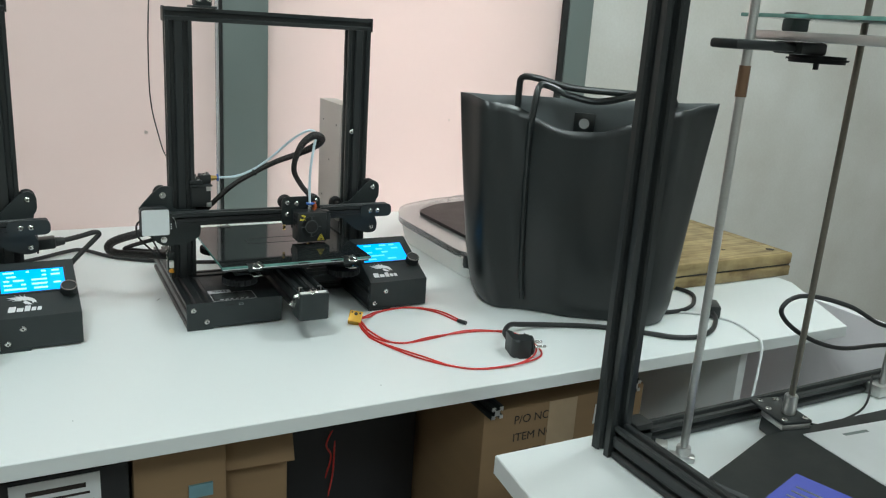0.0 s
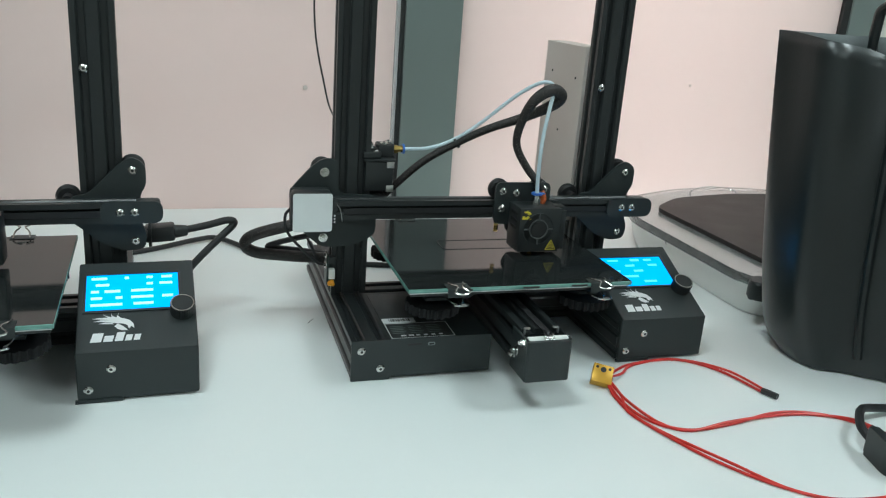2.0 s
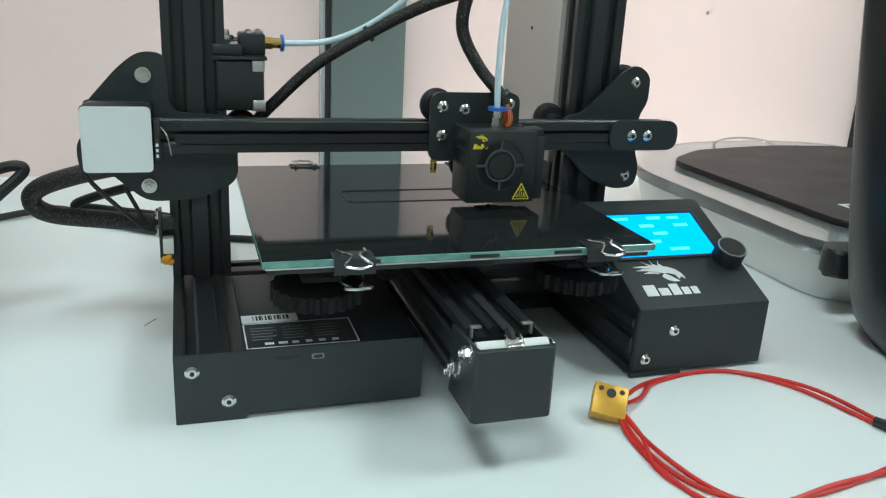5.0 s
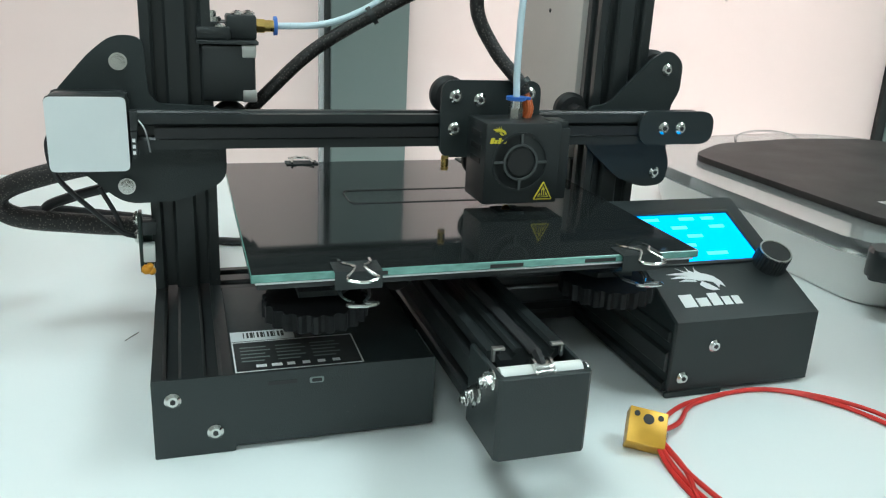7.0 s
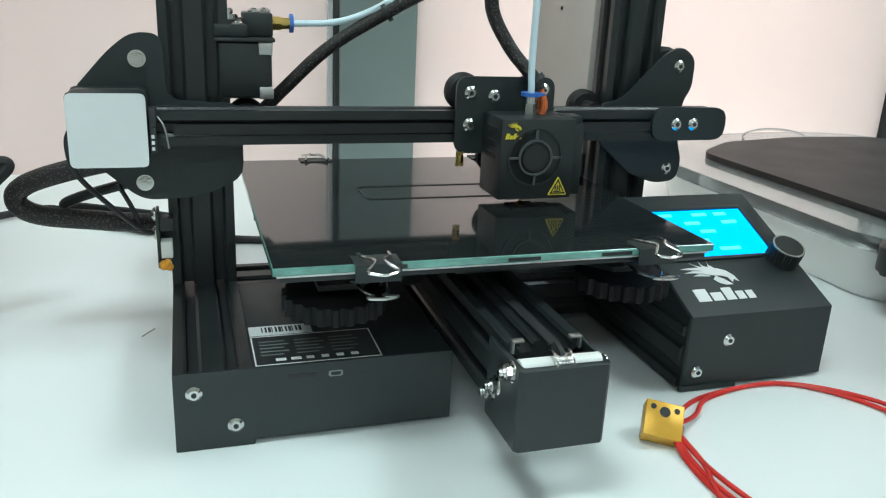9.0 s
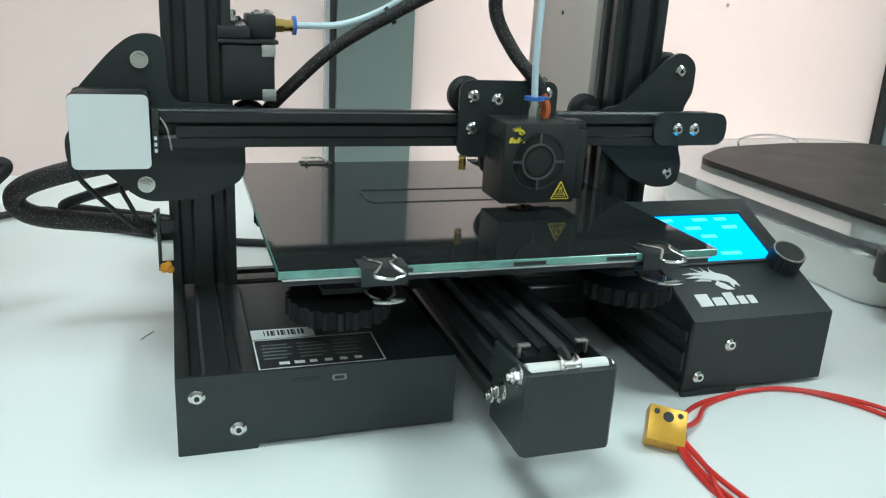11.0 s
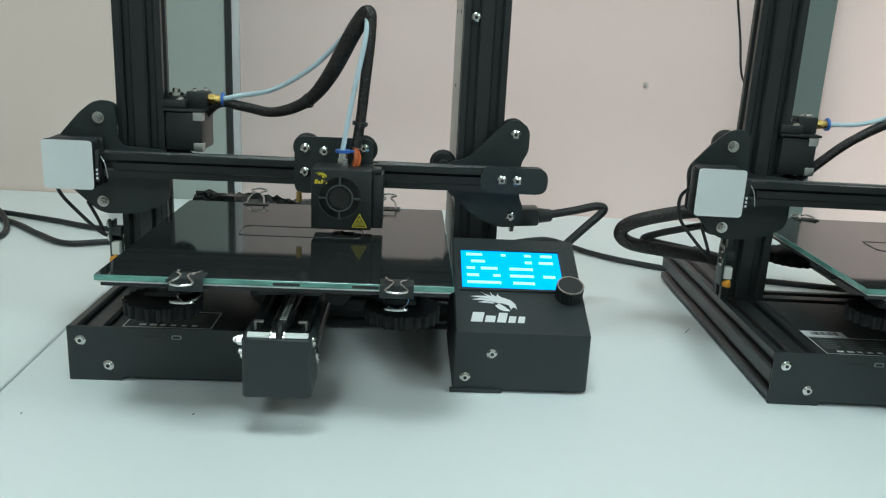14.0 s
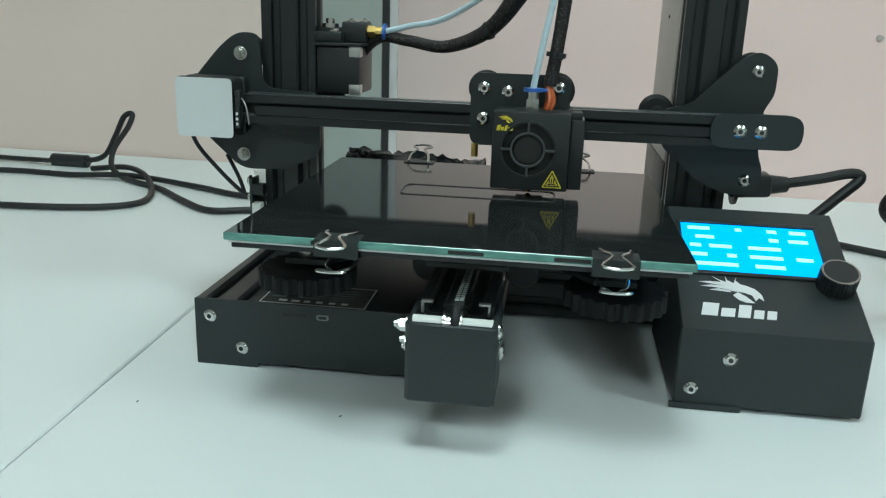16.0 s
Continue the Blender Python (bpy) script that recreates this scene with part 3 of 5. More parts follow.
def printer(m, hot, bed, feeder, braid, ptfe, lean, lcd_rows, clips, label):
    """A desktop printer. hot: x of the head's tube fitting; bed: y of the glass's front edge; feeder: shift of the feeder along x and z; braid, ptfe: points, all in millimetres."""
    p = thing("desktop_3d_printer", m, label, "3D printer", "black desktop 3D printers")
    # base frame
    part("base_rail", profile(40, 40, 0.329, along("y", 0, 0.001, 0.043)), ANODISED, p)
    part("base_rail", profile(40, 40, 0.327, along("y", 0.297, 0.003, 0.043)), ANODISED, p)
    part("cross_rail", profile(40, 40, 0.257, pose(0.040, 0.125, 0.043, 0, 90, 0)), ANODISED, p)
    for x in (3, 300):
        for y in (20, 290):
            bm = B(); disc(bm, pose((x + 17) * MM, y * MM, 0), 0.011, 0.0032, 18)
            part("rubber_foot", bm, RUBBER, p)
    # front plate with its stepped lower edge, and the control box behind it
    front = B()
    plate(front, [(0, 0.2), (40, 0.2), (40, 3.4), (147, 3.4), (147, 44), (0, 44)], -2.0, 1.9, 1.0)
    front_plate = part("front_plate", front, STEEL_BLACK, p)
    for x, z in ((10, 33), (30, 13)):
        fastener(SCREW, "-y", x, -2, z, front_plate)
    bm = B(); plate(bm, [(57, 36.5), (72, 36.5), (72, 38.6), (57, 38.6)], -2.3, 0.4, 0.5)
    part("card_slot", bm, GASKET, front_plate)
    bm = B()
    plate(bm, [(78.5, 35.6), (86, 35.6), (86, 39), (78.5, 39)], -2.5, 0.6, 1.2)
    part("usb_port", bm, MULLION, front_plate, "metal usb port")
    bm = B(); plate(bm, [(79.6, 36.4), (84.9, 36.4), (84.9, 38.2), (79.6, 38.2)], -2.8, 0.4, 0.8)
    part("port_opening", bm, GASKET, front_plate)
    bm = B(); bar(bm, 40.2, 146.5, 0.2, 124, 5, 43.6, 0.8)
    part("control_box", bm, STEEL_BLACK, p)
    # rating labels on the control box
    bm = B(); bar(bm, 41, 108, 0.2, 37, 43.7, 43.95)
    rating = part("rating_label", bm, PLASTIC, p, "black rating label with a white border")
    bm = B()
    for x0, x1, y0, y1 in ((41, 108, 0.2, 1.0), (41, 108, 36.2, 37), (41, 41.8, 1.0, 36.2), (107.2, 108, 1.0, 36.2)):
        bar(bm, x0, x1, y0, y1, 43.95, 44.1)
    part("border", bm, WHITE_PRINT, rating)
    bm = B()
    for k in range(6):
        bar(bm, 52 + 8 * k, 52 + 8 * k + (5.4 if k < 2 else 4.0), 4.5, 7.6, 43.95, 44.1)
    part("mark_bars", bm, WHITE_PRINT, rating)
    bm = B()
    for r in range(5):
        for c in range(3):
            bar(bm, 45 + 19 * c, 45 + 19 * c + 12 + r * 3 % 5, 12 + 4.2 * r, 12 + 4.2 * r + 1.1, 43.95, 44.05)
    part("text_bars", bm, MULLION, rating)
    bm = B(); bar(bm, 41, 76, 38.5, 51, 43.7, 43.95)
    sticker = part("barcode_label", bm, WHITE_LABEL, p, "white barcode sticker")
    bm = B()
    for k in range(12):
        bar(bm, 48 + 1.9 * k, 48 + 1.9 * k + (0.6 + 0.5 * (k * 7 % 3)), 42, 49, 43.95, 44.05)
    part("barcode", bm, GASKET, sticker)
    # uprights and top bar
    part("upright", profile(40, 20, 0.4128, pose(0, 0.131, 0.043)), ANODISED, p)
    part("upright", profile(40, 20, 0.4128, pose(0.297, 0.131, 0.043)), ANODISED, p)
    part("top_bar", profile(20, 20, 0.337, pose(0, 0.131, 0.476, 0, 90, 0)), ANODISED, p)
    bm = B(); bar(bm, -2.5, 0, 129, 153, 454.3, 476.8, 0.8)
    part("end_cap", bm, PLASTIC, p)
    bm = B(); bar(bm, 337, 339.5, 129, 153, 454.3, 476.8, 0.8)
    part("end_cap", bm, PLASTIC, p)
    fastener(SCREW, "-y", 307, 130.8, 285, p)
    # display box with sloping face
    bm = B()
    pts = [(0, 3), (0, 50), (105, 98), (112, 92), (112, 3)]
    prism(bm, [(y * MM, z * MM) for y, z in pts], 0.106, pose(0.2995, 0, 0) @ Matrix(((0, 0, 1, 0), (1, 0, 0, 0), (0, 1, 0, 0), (0, 0, 0, 1))), 0.0012)
    lcd = part("display_box", bm, STEEL_BLACK, p)
    bm = B(); plate(bm, [(297.5, 0.6), (338, 0.6), (338, 4), (297.5, 4)], -1.6, 2.2, 0.6)
    part("foot_plate", bm, STEEL_BLACK, p)
    for x, z in ((329, 33), (309, 13)):
        fastener(SCREW, "-y", x, 0, z, lcd)
    bm = B()
    for x0, x1, s0, s1 in ((304, 393, 47.5, 50.2), (304, 393, 98.0, 101), (304, 306.5, 50.2, 98.0), (390.5, 393, 50.2, 98.0)):
        box(bm, x0 * MM, x1 * MM, s0 * MM, s1 * MM, -0.0005, 0.0016, 0.0003, slope_pose(0))
    part("bezel", bm, PLASTIC, lcd)
    bm = B(); box(bm, 0.3066, 0.3904, 0.0503, 0.0979, -0.0003, 0.0004, 0, slope_pose(0))
    screen = part("screen", bm, SCREEN, lcd, "glowing cyan-blue screen")
    bm = B()
    for row, runs in enumerate(lcd_rows):
        for a, b in runs:
            box(bm, (309 + a) * MM, (309 + b) * MM, (91.5 - 8.8 * row) * MM, (94.6 - 8.8 * row) * MM, 0.0004, 0.0007, 0, slope_pose(0))
    part("lit_text", bm, SCREEN_DIM if bed > -50 else SCREEN_TEXT, screen, "paler lit readings as bars")
    km = slope_pose(44) @ pose(0.393, 0, 0)
    bm = B()
    teeth = [(0.0105 + 0.0007 * (k % 4 < 2), 2 * math.pi * k / 128) for k in range(128)]
    prism(bm, [(r * math.cos(a), r * math.sin(a)) for r, a in teeth], 0.0125, km, 0.0006)
    knob = part("control_knob", bm, PLASTIC, lcd, "black control knob")
    bm = B(); ring(bm, km @ pose(0, 0, 0.0120), 0.0109, 0.0097, 0.0009, 40)
    part("rim", bm, STEEL, knob, "bright bevelled rim")
    bm = B()
    emblem(bm, slope_pose(36) @ pose(0.313, 0, -0.0001), 0.037, 0.0004)
    part("emblem", bm, WHITE_PRINT, lcd, "white printed emblem")
    bm = B()
    word_blocks(bm, slope_pose(12) @ pose(0.311, 0, -0.0001), 0.044, 0.0105, 0.0004, 5, lean)
    part("brand_mark", bm, WHITE_PRINT, lcd, "white printed brand mark")
    # bed rail with its front cap and belt
    part("bed_rail", profile(40, 40, 0.355, along("y", 0.152, -0.058, 0.076)), ANODISED, p)
    bm = B()
    fold = [(149.5, -42), (149.5, -80), (151.5, -82), (193.5, -82), (195.5, -80), (195.5, -42), (193, -42), (193, -79.5), (152, -79.5), (152, -42)]
    prism(bm, [(x * MM, y * MM) for x, y in fold], 0.042, pose(0, 0, 0.031), 0.0006)
    cap = part("belt_tensioner_cap", bm, STEEL_BLACK, p)
    bm = B()
    disc(bm, along("x", 0.1522, -0.0735, 0.0705), 0.0042, 0.0155, 18); disc(bm, along("x", 0.1773, -0.0735, 0.0705), 0.0042, 0.0155, 18)
    part("roller", bm, WHITE_NYLON, cap, "white nylon roller sleeves")
    bm = B()
    for x in (167.8, 176.2):
        ring(bm, along("x", x * MM, -0.0735, 0.0705), 0.0072, 0.003, 0.0012, 24)
    disc(bm, along("x", 0.169, -0.0735, 0.0705), 0.0056, 0.0072, 20)
    part("idler_pulley", bm, STEEL, cap)
    for x, ax in ((149.5, "-x"), (195.5, "x")):
        for y, z in ((-73, 69), (-57, 54), (-51, 48)):
            fastener(NUT if ax == "-x" else SCREW, ax, x, y, z, cap)
    for x in (154, 184):
        bm = B(); bar(bm, x, x + 6.2, -60.2, -57.0, 76.4, 77.8, 0.3); bar(bm, x + (0 if x < 170 else 4.8), x + (1.4 if x < 170 else 6.2), -60.2, -57.8, 71, 76.4, 0.2)
        part("rail_end", bm, ALU, p, "bare cut rail end")
    bm = B(); bar(bm, 169.6, 175.6, -73.5, 296, 76.9, 78.3, 0.2)
    tube(bm, [(0.1726, -0.0735, 0.0776), (0.1726, -0.0795, 0.0755), (0.1726, -0.0812, 0.0705), (0.1726, -0.079, 0.0655)], 0.0024, 6, 5)
    belt = part("drive_belt", bm, RUBBER, p, "black toothed rubber belt")
    if bed < -50:
        for k in range(22):
            bm = B(); bar(bm, 170.4, 172.4, -66 + 3.4 * k, -66 + 3.4 * k + 2.2, 78.3, 78.45); bar(bm, 172.9, 174.9, -66 + 3.4 * k, -66 + 3.4 * k + 2.2, 78.3, 78.45)
            part("belt_mark", bm, PALE_POST, belt, "pale printed mark on the belt")
    # moving bed: carriage, black plate, glass
    y0 = bed
    bm = B()
    bar(bm, 70, 266, y0 + 98, y0 + 140, 84, 87, 0.5); bar(bm, 150, 195, y0 + 35, y0 + 205, 84.2, 87.2, 0.5)
    for sx in (-1, 1):
        for sy in (-1, 1):
            cx, cy = 168 + sx * 85, y0 + 119 + sy * 85
            pts = [(168 + sx * 12, y0 + 119 + sy * 16), (168 + sx * 26, y0 + 119 + sy * 4), (cx + sx * 10, cy - sy * 12), (cx + sx * 10, cy + sy * 10), (cx - sx * 12, cy + sy * 10)]
            prism(bm, [(x * MM, y * MM) for x, y in (pts if sx * sy > 0 else pts[::-1])], 0.003, pose(0, 0, 0.0838))
    part("bed_carriage", bm, STEEL_BLACK, p)
    for x in (142.5, 201.5):
        for y in (95, 180):
            bm = B(); wheel(bm, x, y0 + y, 66, 11)
            part("roller", bm, RUBBER, p)
    for sx in (-1, 1):
        for sy in (-1, 1):
            cx, cy = (168 + sx * 85) * MM, (y0 + 119 + sy * 85) * MM
            bm = B()
            lobes = [(0.0262 + 0.0013 * min(1, max(-1, 2.2 * math.cos(22 * a))), a) for a in (2 * math.pi * k / 192 for k in range(192))]
            prism(bm, [(r * math.cos(a), r * math.sin(a)) for r, a in lobes], 0.0095, pose(cx, cy, 0.0705), 0.0006)
            part("levelling_wheel", bm, WHEEL_BLACK, p, "scalloped black levelling wheel")
            bm = B(); disc(bm, pose(cx, cy, 0.0838), 0.005, 0.015, 12)
            part("spring", bm, STEEL, p)
    bm = B(); bar(bm, 51, 285, y0 + 3, y0 + 236, 97.4, 100.4, 0.4)
    part("bed_plate", bm, BED_BLACK, p)
    bm = B(); bar(bm, 50, 286, y0 + 1.5, y0 + 237, 100.45, 101.6, 0.2)
    part("bed_underlay", bm, WHITE_LABEL, p, "pale underside edge of the bed")
    bm = B(); bar(bm, 51, 285, y0 + 3, y0 + 236, 101.62, 101.8)
    part("bed_sheet", bm, BED_BLACK, p, "black sheet under the glass")
    bm = B(); bar(bm, 48, 288, y0, y0 + 240, 101.9, 106.0, 0.4, 1)
    bm.faces.ensure_lookup_table()
    bm.normal_update()
    for f in bm.faces:
        f.material_index = 0 if abs(f.normal.z) > 0.9 else 1
    part("glass_bed", bm, [GLASS_TOP, GLASS_EDGE], p, "clear glass sheet with green edges")
    for k in range(3):
        bm = B(); bar(bm, 95 + 62 * k + 9 * (k == 1), 113 + 62 * k + 9 * (k == 1), y0 - 0.12, y0 + 0.1, 102.6, 104.6)
        part("edge_stain", bm, GASKET, p, "dark smudge on the glass edge")
    # gantry: left plate, motor, cross bar, right plate, tensioner
    bm = B()
    plate(bm, [(-50, 166), (-27, 192), (-14, 202), (2, 201), (3, 169), (8, 163), (46, 161), (46, 116), (20, 104), (-14, 103), (-44, 130)], 119.6, 3, 9)
    part("left_gantry_plate", bm, STEEL_BLACK, p)
    bm = B()
    plate(bm, [(337, 104), (316, 112), (298, 128), (288, 136), (288, 162), (304, 164), (335, 196), (347, 202), (359, 194), (359, 173), (353, 163), (353, 134), (358, 122), (356, 106)], 119.6, 3, 8)
    part("right_gantry_plate", bm, STEEL_BLACK, p)
    for x, z in ((-12, 187), (-12, 114), (50, 150), (346.5, 188), (346.5, 115), (285, 157)):
        bm = B(); wheel(bm, x, 136, z)
        disc(bm, along("y", x * MM, 0.1226, z * MM), 0.005, 0.0136, 14)
        part("roller", bm, RUBBER, p)
    for x, z in ((-12, 187), (-12, 114)):
        fastener(NUT, "-y", x, 119.6, z, p)
    for x, z in ((346.5, 188), (346.5, 115)):
        fastener(SCREW, "-y", x, 119.6, z, p)
    beam = part("cross_beam", profile(20, 20, 0.375, pose(-0.006, 0.0992, 0.160, 0, 90, 0)), ANODISED, p)
    for x in (18, 34):
        bm = B(); disc(bm, along("-y", x * MM, 0.1012, 0.150), 0.0022, 0.0012, 12)
        part("beam_screw", bm, GUARD, beam)
    bm = B()
    plate(bm, [(316, 140), (374, 140), (374, 162.5), (316, 162.5)], 95.6, 3.4, 10)
    bar(bm, 348, 372, 99, 119.4, 140.5, 161, 4)
    tens = part("belt_tensioner", bm, STEEL_BLACK, p)
    for x in (334.3, 347.6):
        fastener(SCREW, "-y", x, 95.6, 151.2, tens)
    bm = B(); bar(bm, 6, 340, 97.6, 98.6, 146.5, 152.5)
    part("drive_belt", bm, RUBBER, p)
    bm = B()
    for y0_, y1_ in ((90, 96), (96.2, 113.5), (113.7, 119.4)):
        bar(bm, -49, -7, y0_, y1_, 129.5, 171.5, 3.2 if y0_ != 96.2 else 4.6)
    motor = part("motor", bm, PLASTIC, p, "square black stepper motor")
    bm = B()
    prism(bm, rounded([(-0.0485, 0.130), (-0.0075, 0.130), (-0.0075, 0.171), (-0.0485, 0.171)], 0.0035), 0.0007, pose(0, 0.09, 0, 90))
    part("label_plate", bm, WHITE_LABEL, motor, "plain white square label")
    bm = B()
    bar(bm, -6.5, -2.5, 91, 99, 152, 163, 0.4)
    part("limit_switch", bm, PLASTIC, p)
    bm = B(); bar(bm, -6.4, -3.0, 90.6, 98, 137, 151.8, 0.3)
    switch = part("switch_body", bm, PLASTIC, p, "small black limit switch")
    for z in (139, 142.5, 146):
        bm = B(); bar(bm, -5.6, -4.0, 90.3, 90.6, z, z + 2)
        part("print_mark", bm, WHITE_PRINT, switch)
    bm = B()
    tube(bm, [(-0.002, 0.093, 0.158), (0.0015, 0.092, 0.152), (0.0035, 0.0915, 0.140)], 0.0005, 5, 3)
    part("switch_lever", bm, ALU, p, "bare metal switch lever")
    # extruder behind the left upright
    ext = new("extruder", None)
    ext.parent = p
    ext.location = (feeder[0] * MM, 0, feeder[1] * MM)
    bm = B()
    bar(bm, 40, 72, 128, 170, 160, 194, 2.5)
    part("extruder_motor", bm, PLASTIC, ext)
    for z in (159.8, 186.5):
        bm = B(); bar(bm, 64.0, 72.5, 127.5, 136, z, z + 7.6, 0.8)
        part("motor_corner", bm, ALU, ext, "bare metal motor corner")
    bm = B()
    bar(bm, 38, 74, 126, 171, 194.2, 196.4, 0.6); bar(bm, 56, 74, 138, 158, 196.4, 211, 1.5); bar(bm, 38, 58, 130, 152, 196.4, 204, 1.2)
    bar(bm, 34, 66, 148, 160, 196.4, 207, 1.5); disc(bm, pose(0.047, 0.142, 0.196), 0.010, 0.0105, 24, 0.001)
    part("feeder_block", bm, PLASTIC, ext)
    bm = B(); disc(bm, pose(0.047, 0.142, 0.2065), 0.0062, 0.003, 18, 0.0006); disc(bm, pose(0.047, 0.142, 0.2094), 0.0034, 0.0036, 14, 0.0005)
    part("feeder_wheel", bm, STEEL, ext)
    for x, y, z in ((52, 134, 204), (63, 143, 211), (70, 153, 211)):
        fastener(SCREW, "z", x, y, z, ext)
    bm = B(); disc(bm, along("x", 0.074, 0.147, 0.2045), 0.0047, 0.0055, 6, 0.0003); disc(bm, along("x", 0.0795, 0.147, 0.2045), 0.0036, 0.0055, 16)
    part("brass_fitting", bm, BRASS, ext)
    bm = B(); ring(bm, along("x", 0.085, 0.147, 0.2045), 0.0056, 0.0022, 0.0022, 18); bar(bm, 85, 87.2, 145.8, 148.2, 208, 210.5, 0.5)
    part("collet_clip", bm, BLUE_CLIP, ext, "blue collet clip")
    # power supply behind the right upright
    bm = B(); bar(bm, 297, 328, 160, 272, 118, 328, 1.0)
    psu = part("power_supply", bm, GALV, p, "grey sheet-metal power supply")
    bm = B(); bar(bm, 296.5, 329, 155, 274, 66, 117.8, 1.0)
    part("supply_cover", bm, PLASTIC, psu)
    for y, z in ((180, 150), (250, 150), (180, 290), (248, 292), (214, 222)):
        bm = B(); disc(bm, along("-x", 0.2971, y * MM, z * MM), 0.0016, 0.0006, 10)
        part("screw_hole", bm, GASKET, psu)
    bm = B(); bar(bm, 329, 345, 196, 226, 88, 110, 1.2)
    part("mains_socket", bm, PLASTIC, psu)
    # end stop at the foot of the left upright
    bm = B(); bar(bm, -7.5, -5.5, 116, 132, 60, 96, 0.4); bar(bm, -5.5, 0, 128, 130, 60, 90)
    stop = part("end_stop", bm, PCB, p)
    bm = B(); bar(bm, -5.3, 3, 116, 124, 84, 92, 0.4)
    part("micro_switch", bm, PLASTIC, stop)
    bm = B(); bar(bm, -5.3, 1.5, 114, 122, 67, 78, 0.5)
    part("connector", bm, WHITE_NYLON, stop, "white wire connector")
    for z in (82, 94):
        fastener(SCREW, "-x", -7.6, 120, z, stop)
    bm = B()
    for x, y, z, r in ((-4, 113, 63, 3.2), (-1, 114, 61.5, 2.6), (-2, 112.5, 65, 2.4)):
        bmesh.ops.create_icosphere(bm, subdivisions=2, radius=r * MM, matrix=pose(x * MM, y * MM, z * MM))
    part("glue_blob", bm, ORANGE, stop, "orange glue blob")
    # print head
    h = hot
    bm = B()
    plate(bm, [(h - 42, 134), (h + 24, 134), (h + 24, 182), (h - 42, 182)], 93.6, 2.6, 8)
    carriage = part("head_carriage", bm, STEEL_BLACK, p)
    for x, z in ((h - 33, 171), (h + 15, 171), (h - 9, 129)):
        bm = B(); wheel(bm, x, 104, z)
        disc(bm, along("y", x * MM, 0.0962, z * MM), 0.005, 0.008, 12)
        part("roller", bm, RUBBER, carriage)
    for x, z in ((h - 33, 172), (h - 17, 170), (h - 33, 152), (h + 16, 174)):
        fastener(SCREW, "-y", x, 93.6, z, carriage)
    bm = B(); disc(bm, pose((h - 38) * MM, 0.094, 0.126), 0.0024, 0.009, 12)
    part("brass_pin", bm, BRASS, carriage)
    bm = B()
    bar(bm, h - 24, h + 25, 60, 93.4, 111.5, 161, 1.2)
    bar(bm, h + 25, h + 34, 66, 92, 112, 157, 1.0)
    bar(bm, h + 20, h + 32, 66, 80, 157, 161.5, 0.6)
    head = part("print_head", bm, PLASTIC, p, "black fan shroud of the print head")
    fx, fz = (h - 1), 137.5
    bm = B(); ring(bm, along("-y", fx * MM, 0.0602, fz * MM), 0.0182, 0.0166, 0.0008, 40)
    part("fan_rim", bm, PLASTIC, head)
    bm = B(); ring(bm, along("-y", fx * MM, 0.0602, fz * MM), 0.0112, 0.0099, 0.0014, 36)
    for a in (0, 90, 180, 270):
        box(bm, 0.0099, 0.0172, -0.0007, 0.0007, 0.0001, 0.0015, 0, along("-y", fx * MM, 0.0602, fz * MM) @ pose(0, 0, 0, 0, 0, a))
    part("fan_guard", bm, GUARD, head, "grey fan guard ring")
    bm = B(); disc(bm, along("-y", fx * MM, 0.0603, fz * MM), 0.0165, 0.0003, 36)
    disc(bm, along("-y", fx * MM, 0.0603, fz * MM), 0.0085, 0.0008, 28, 0.0003)
    part("fan", bm, GASKET, head, "black cooling fan")
    bm = B()
    for z in (153, 145, 137):
        bar(bm, h - 24.6, h - 23.8, 68, 84, z - 1.6, z + 1.6)
    part("side_vents", bm, GASKET, head)
    wp = pose((h + 9) * MM, 0.0600, 0.1138, 90)
    bm = B(); prism(bm, rounded([(0, 0), (0.013, 0), (0.0065, 0.0118)], 0.0012), 0.0004, wp)
    warn = part("warning_label", bm, YELLOW_PRINT, head, "yellow triangular heat warning")
    bm = B()
    tri = [(0.0014, 0.0009), (0.0116, 0.0009), (0.0065, 0.0101)]
    for i in range(3):
        a, b = Vector(tri[i]), Vector(tri[(i + 1) % 3])
        d = (b - a).normalized(); n = Vector((-d.y, d.x)) * 0.0007
        prism(bm, [tuple(a), tuple(b), tuple(b + n), tuple(a + n)], 0.0007, wp)
    for k in range(3):
        prism(bm, [(0.0046 + 0.0014 * k, 0.0030), (0.0053 + 0.0014 * k, 0.0030), (0.0053 + 0.0014 * k, 0.0062), (0.0046 + 0.0014 * k, 0.0062)], 0.0007, wp)
    prism(bm, [(0.0038, 0.0020), (0.0092, 0.0020), (0.0092, 0.0027), (0.0038, 0.0027)], 0.0007, wp)
    part("warning_sign", bm, GASKET, warn)
    bm = B()
    ep = pose((h - 21.5) * MM, 0.0600, 0.1575, 90)
    emblem(bm, ep @ pose(0.0012, -0.001, 0), 0.009, 0.0004)
    word_blocks(bm, ep @ pose(-0.0002, -0.0085, 0), 0.0105, 0.0034, 0.0004, 5, 0.25)
    part("emblem", bm, YELLOW_PRINT, head, "yellow printed emblem")
    bm = B(); disc(bm, pose(h * MM, 0.076, 0.161), 0.0046, 0.007, 6); disc(bm, pose(h * MM, 0.076, 0.168), 0.004, 0.0045, 16)
    part("tube_fitting", bm, STEEL, head)
    bm = B(); ring(bm, pose(h * MM, 0.076, 0.1726), 0.0062, 0.0022, 0.0022, 18); bar(bm, h + 3, h + 9, 74, 78, 172.8, 174.6, 0.4)
    part("collet_clip", bm, BLUE_CLIP, head, "blue collet clip")
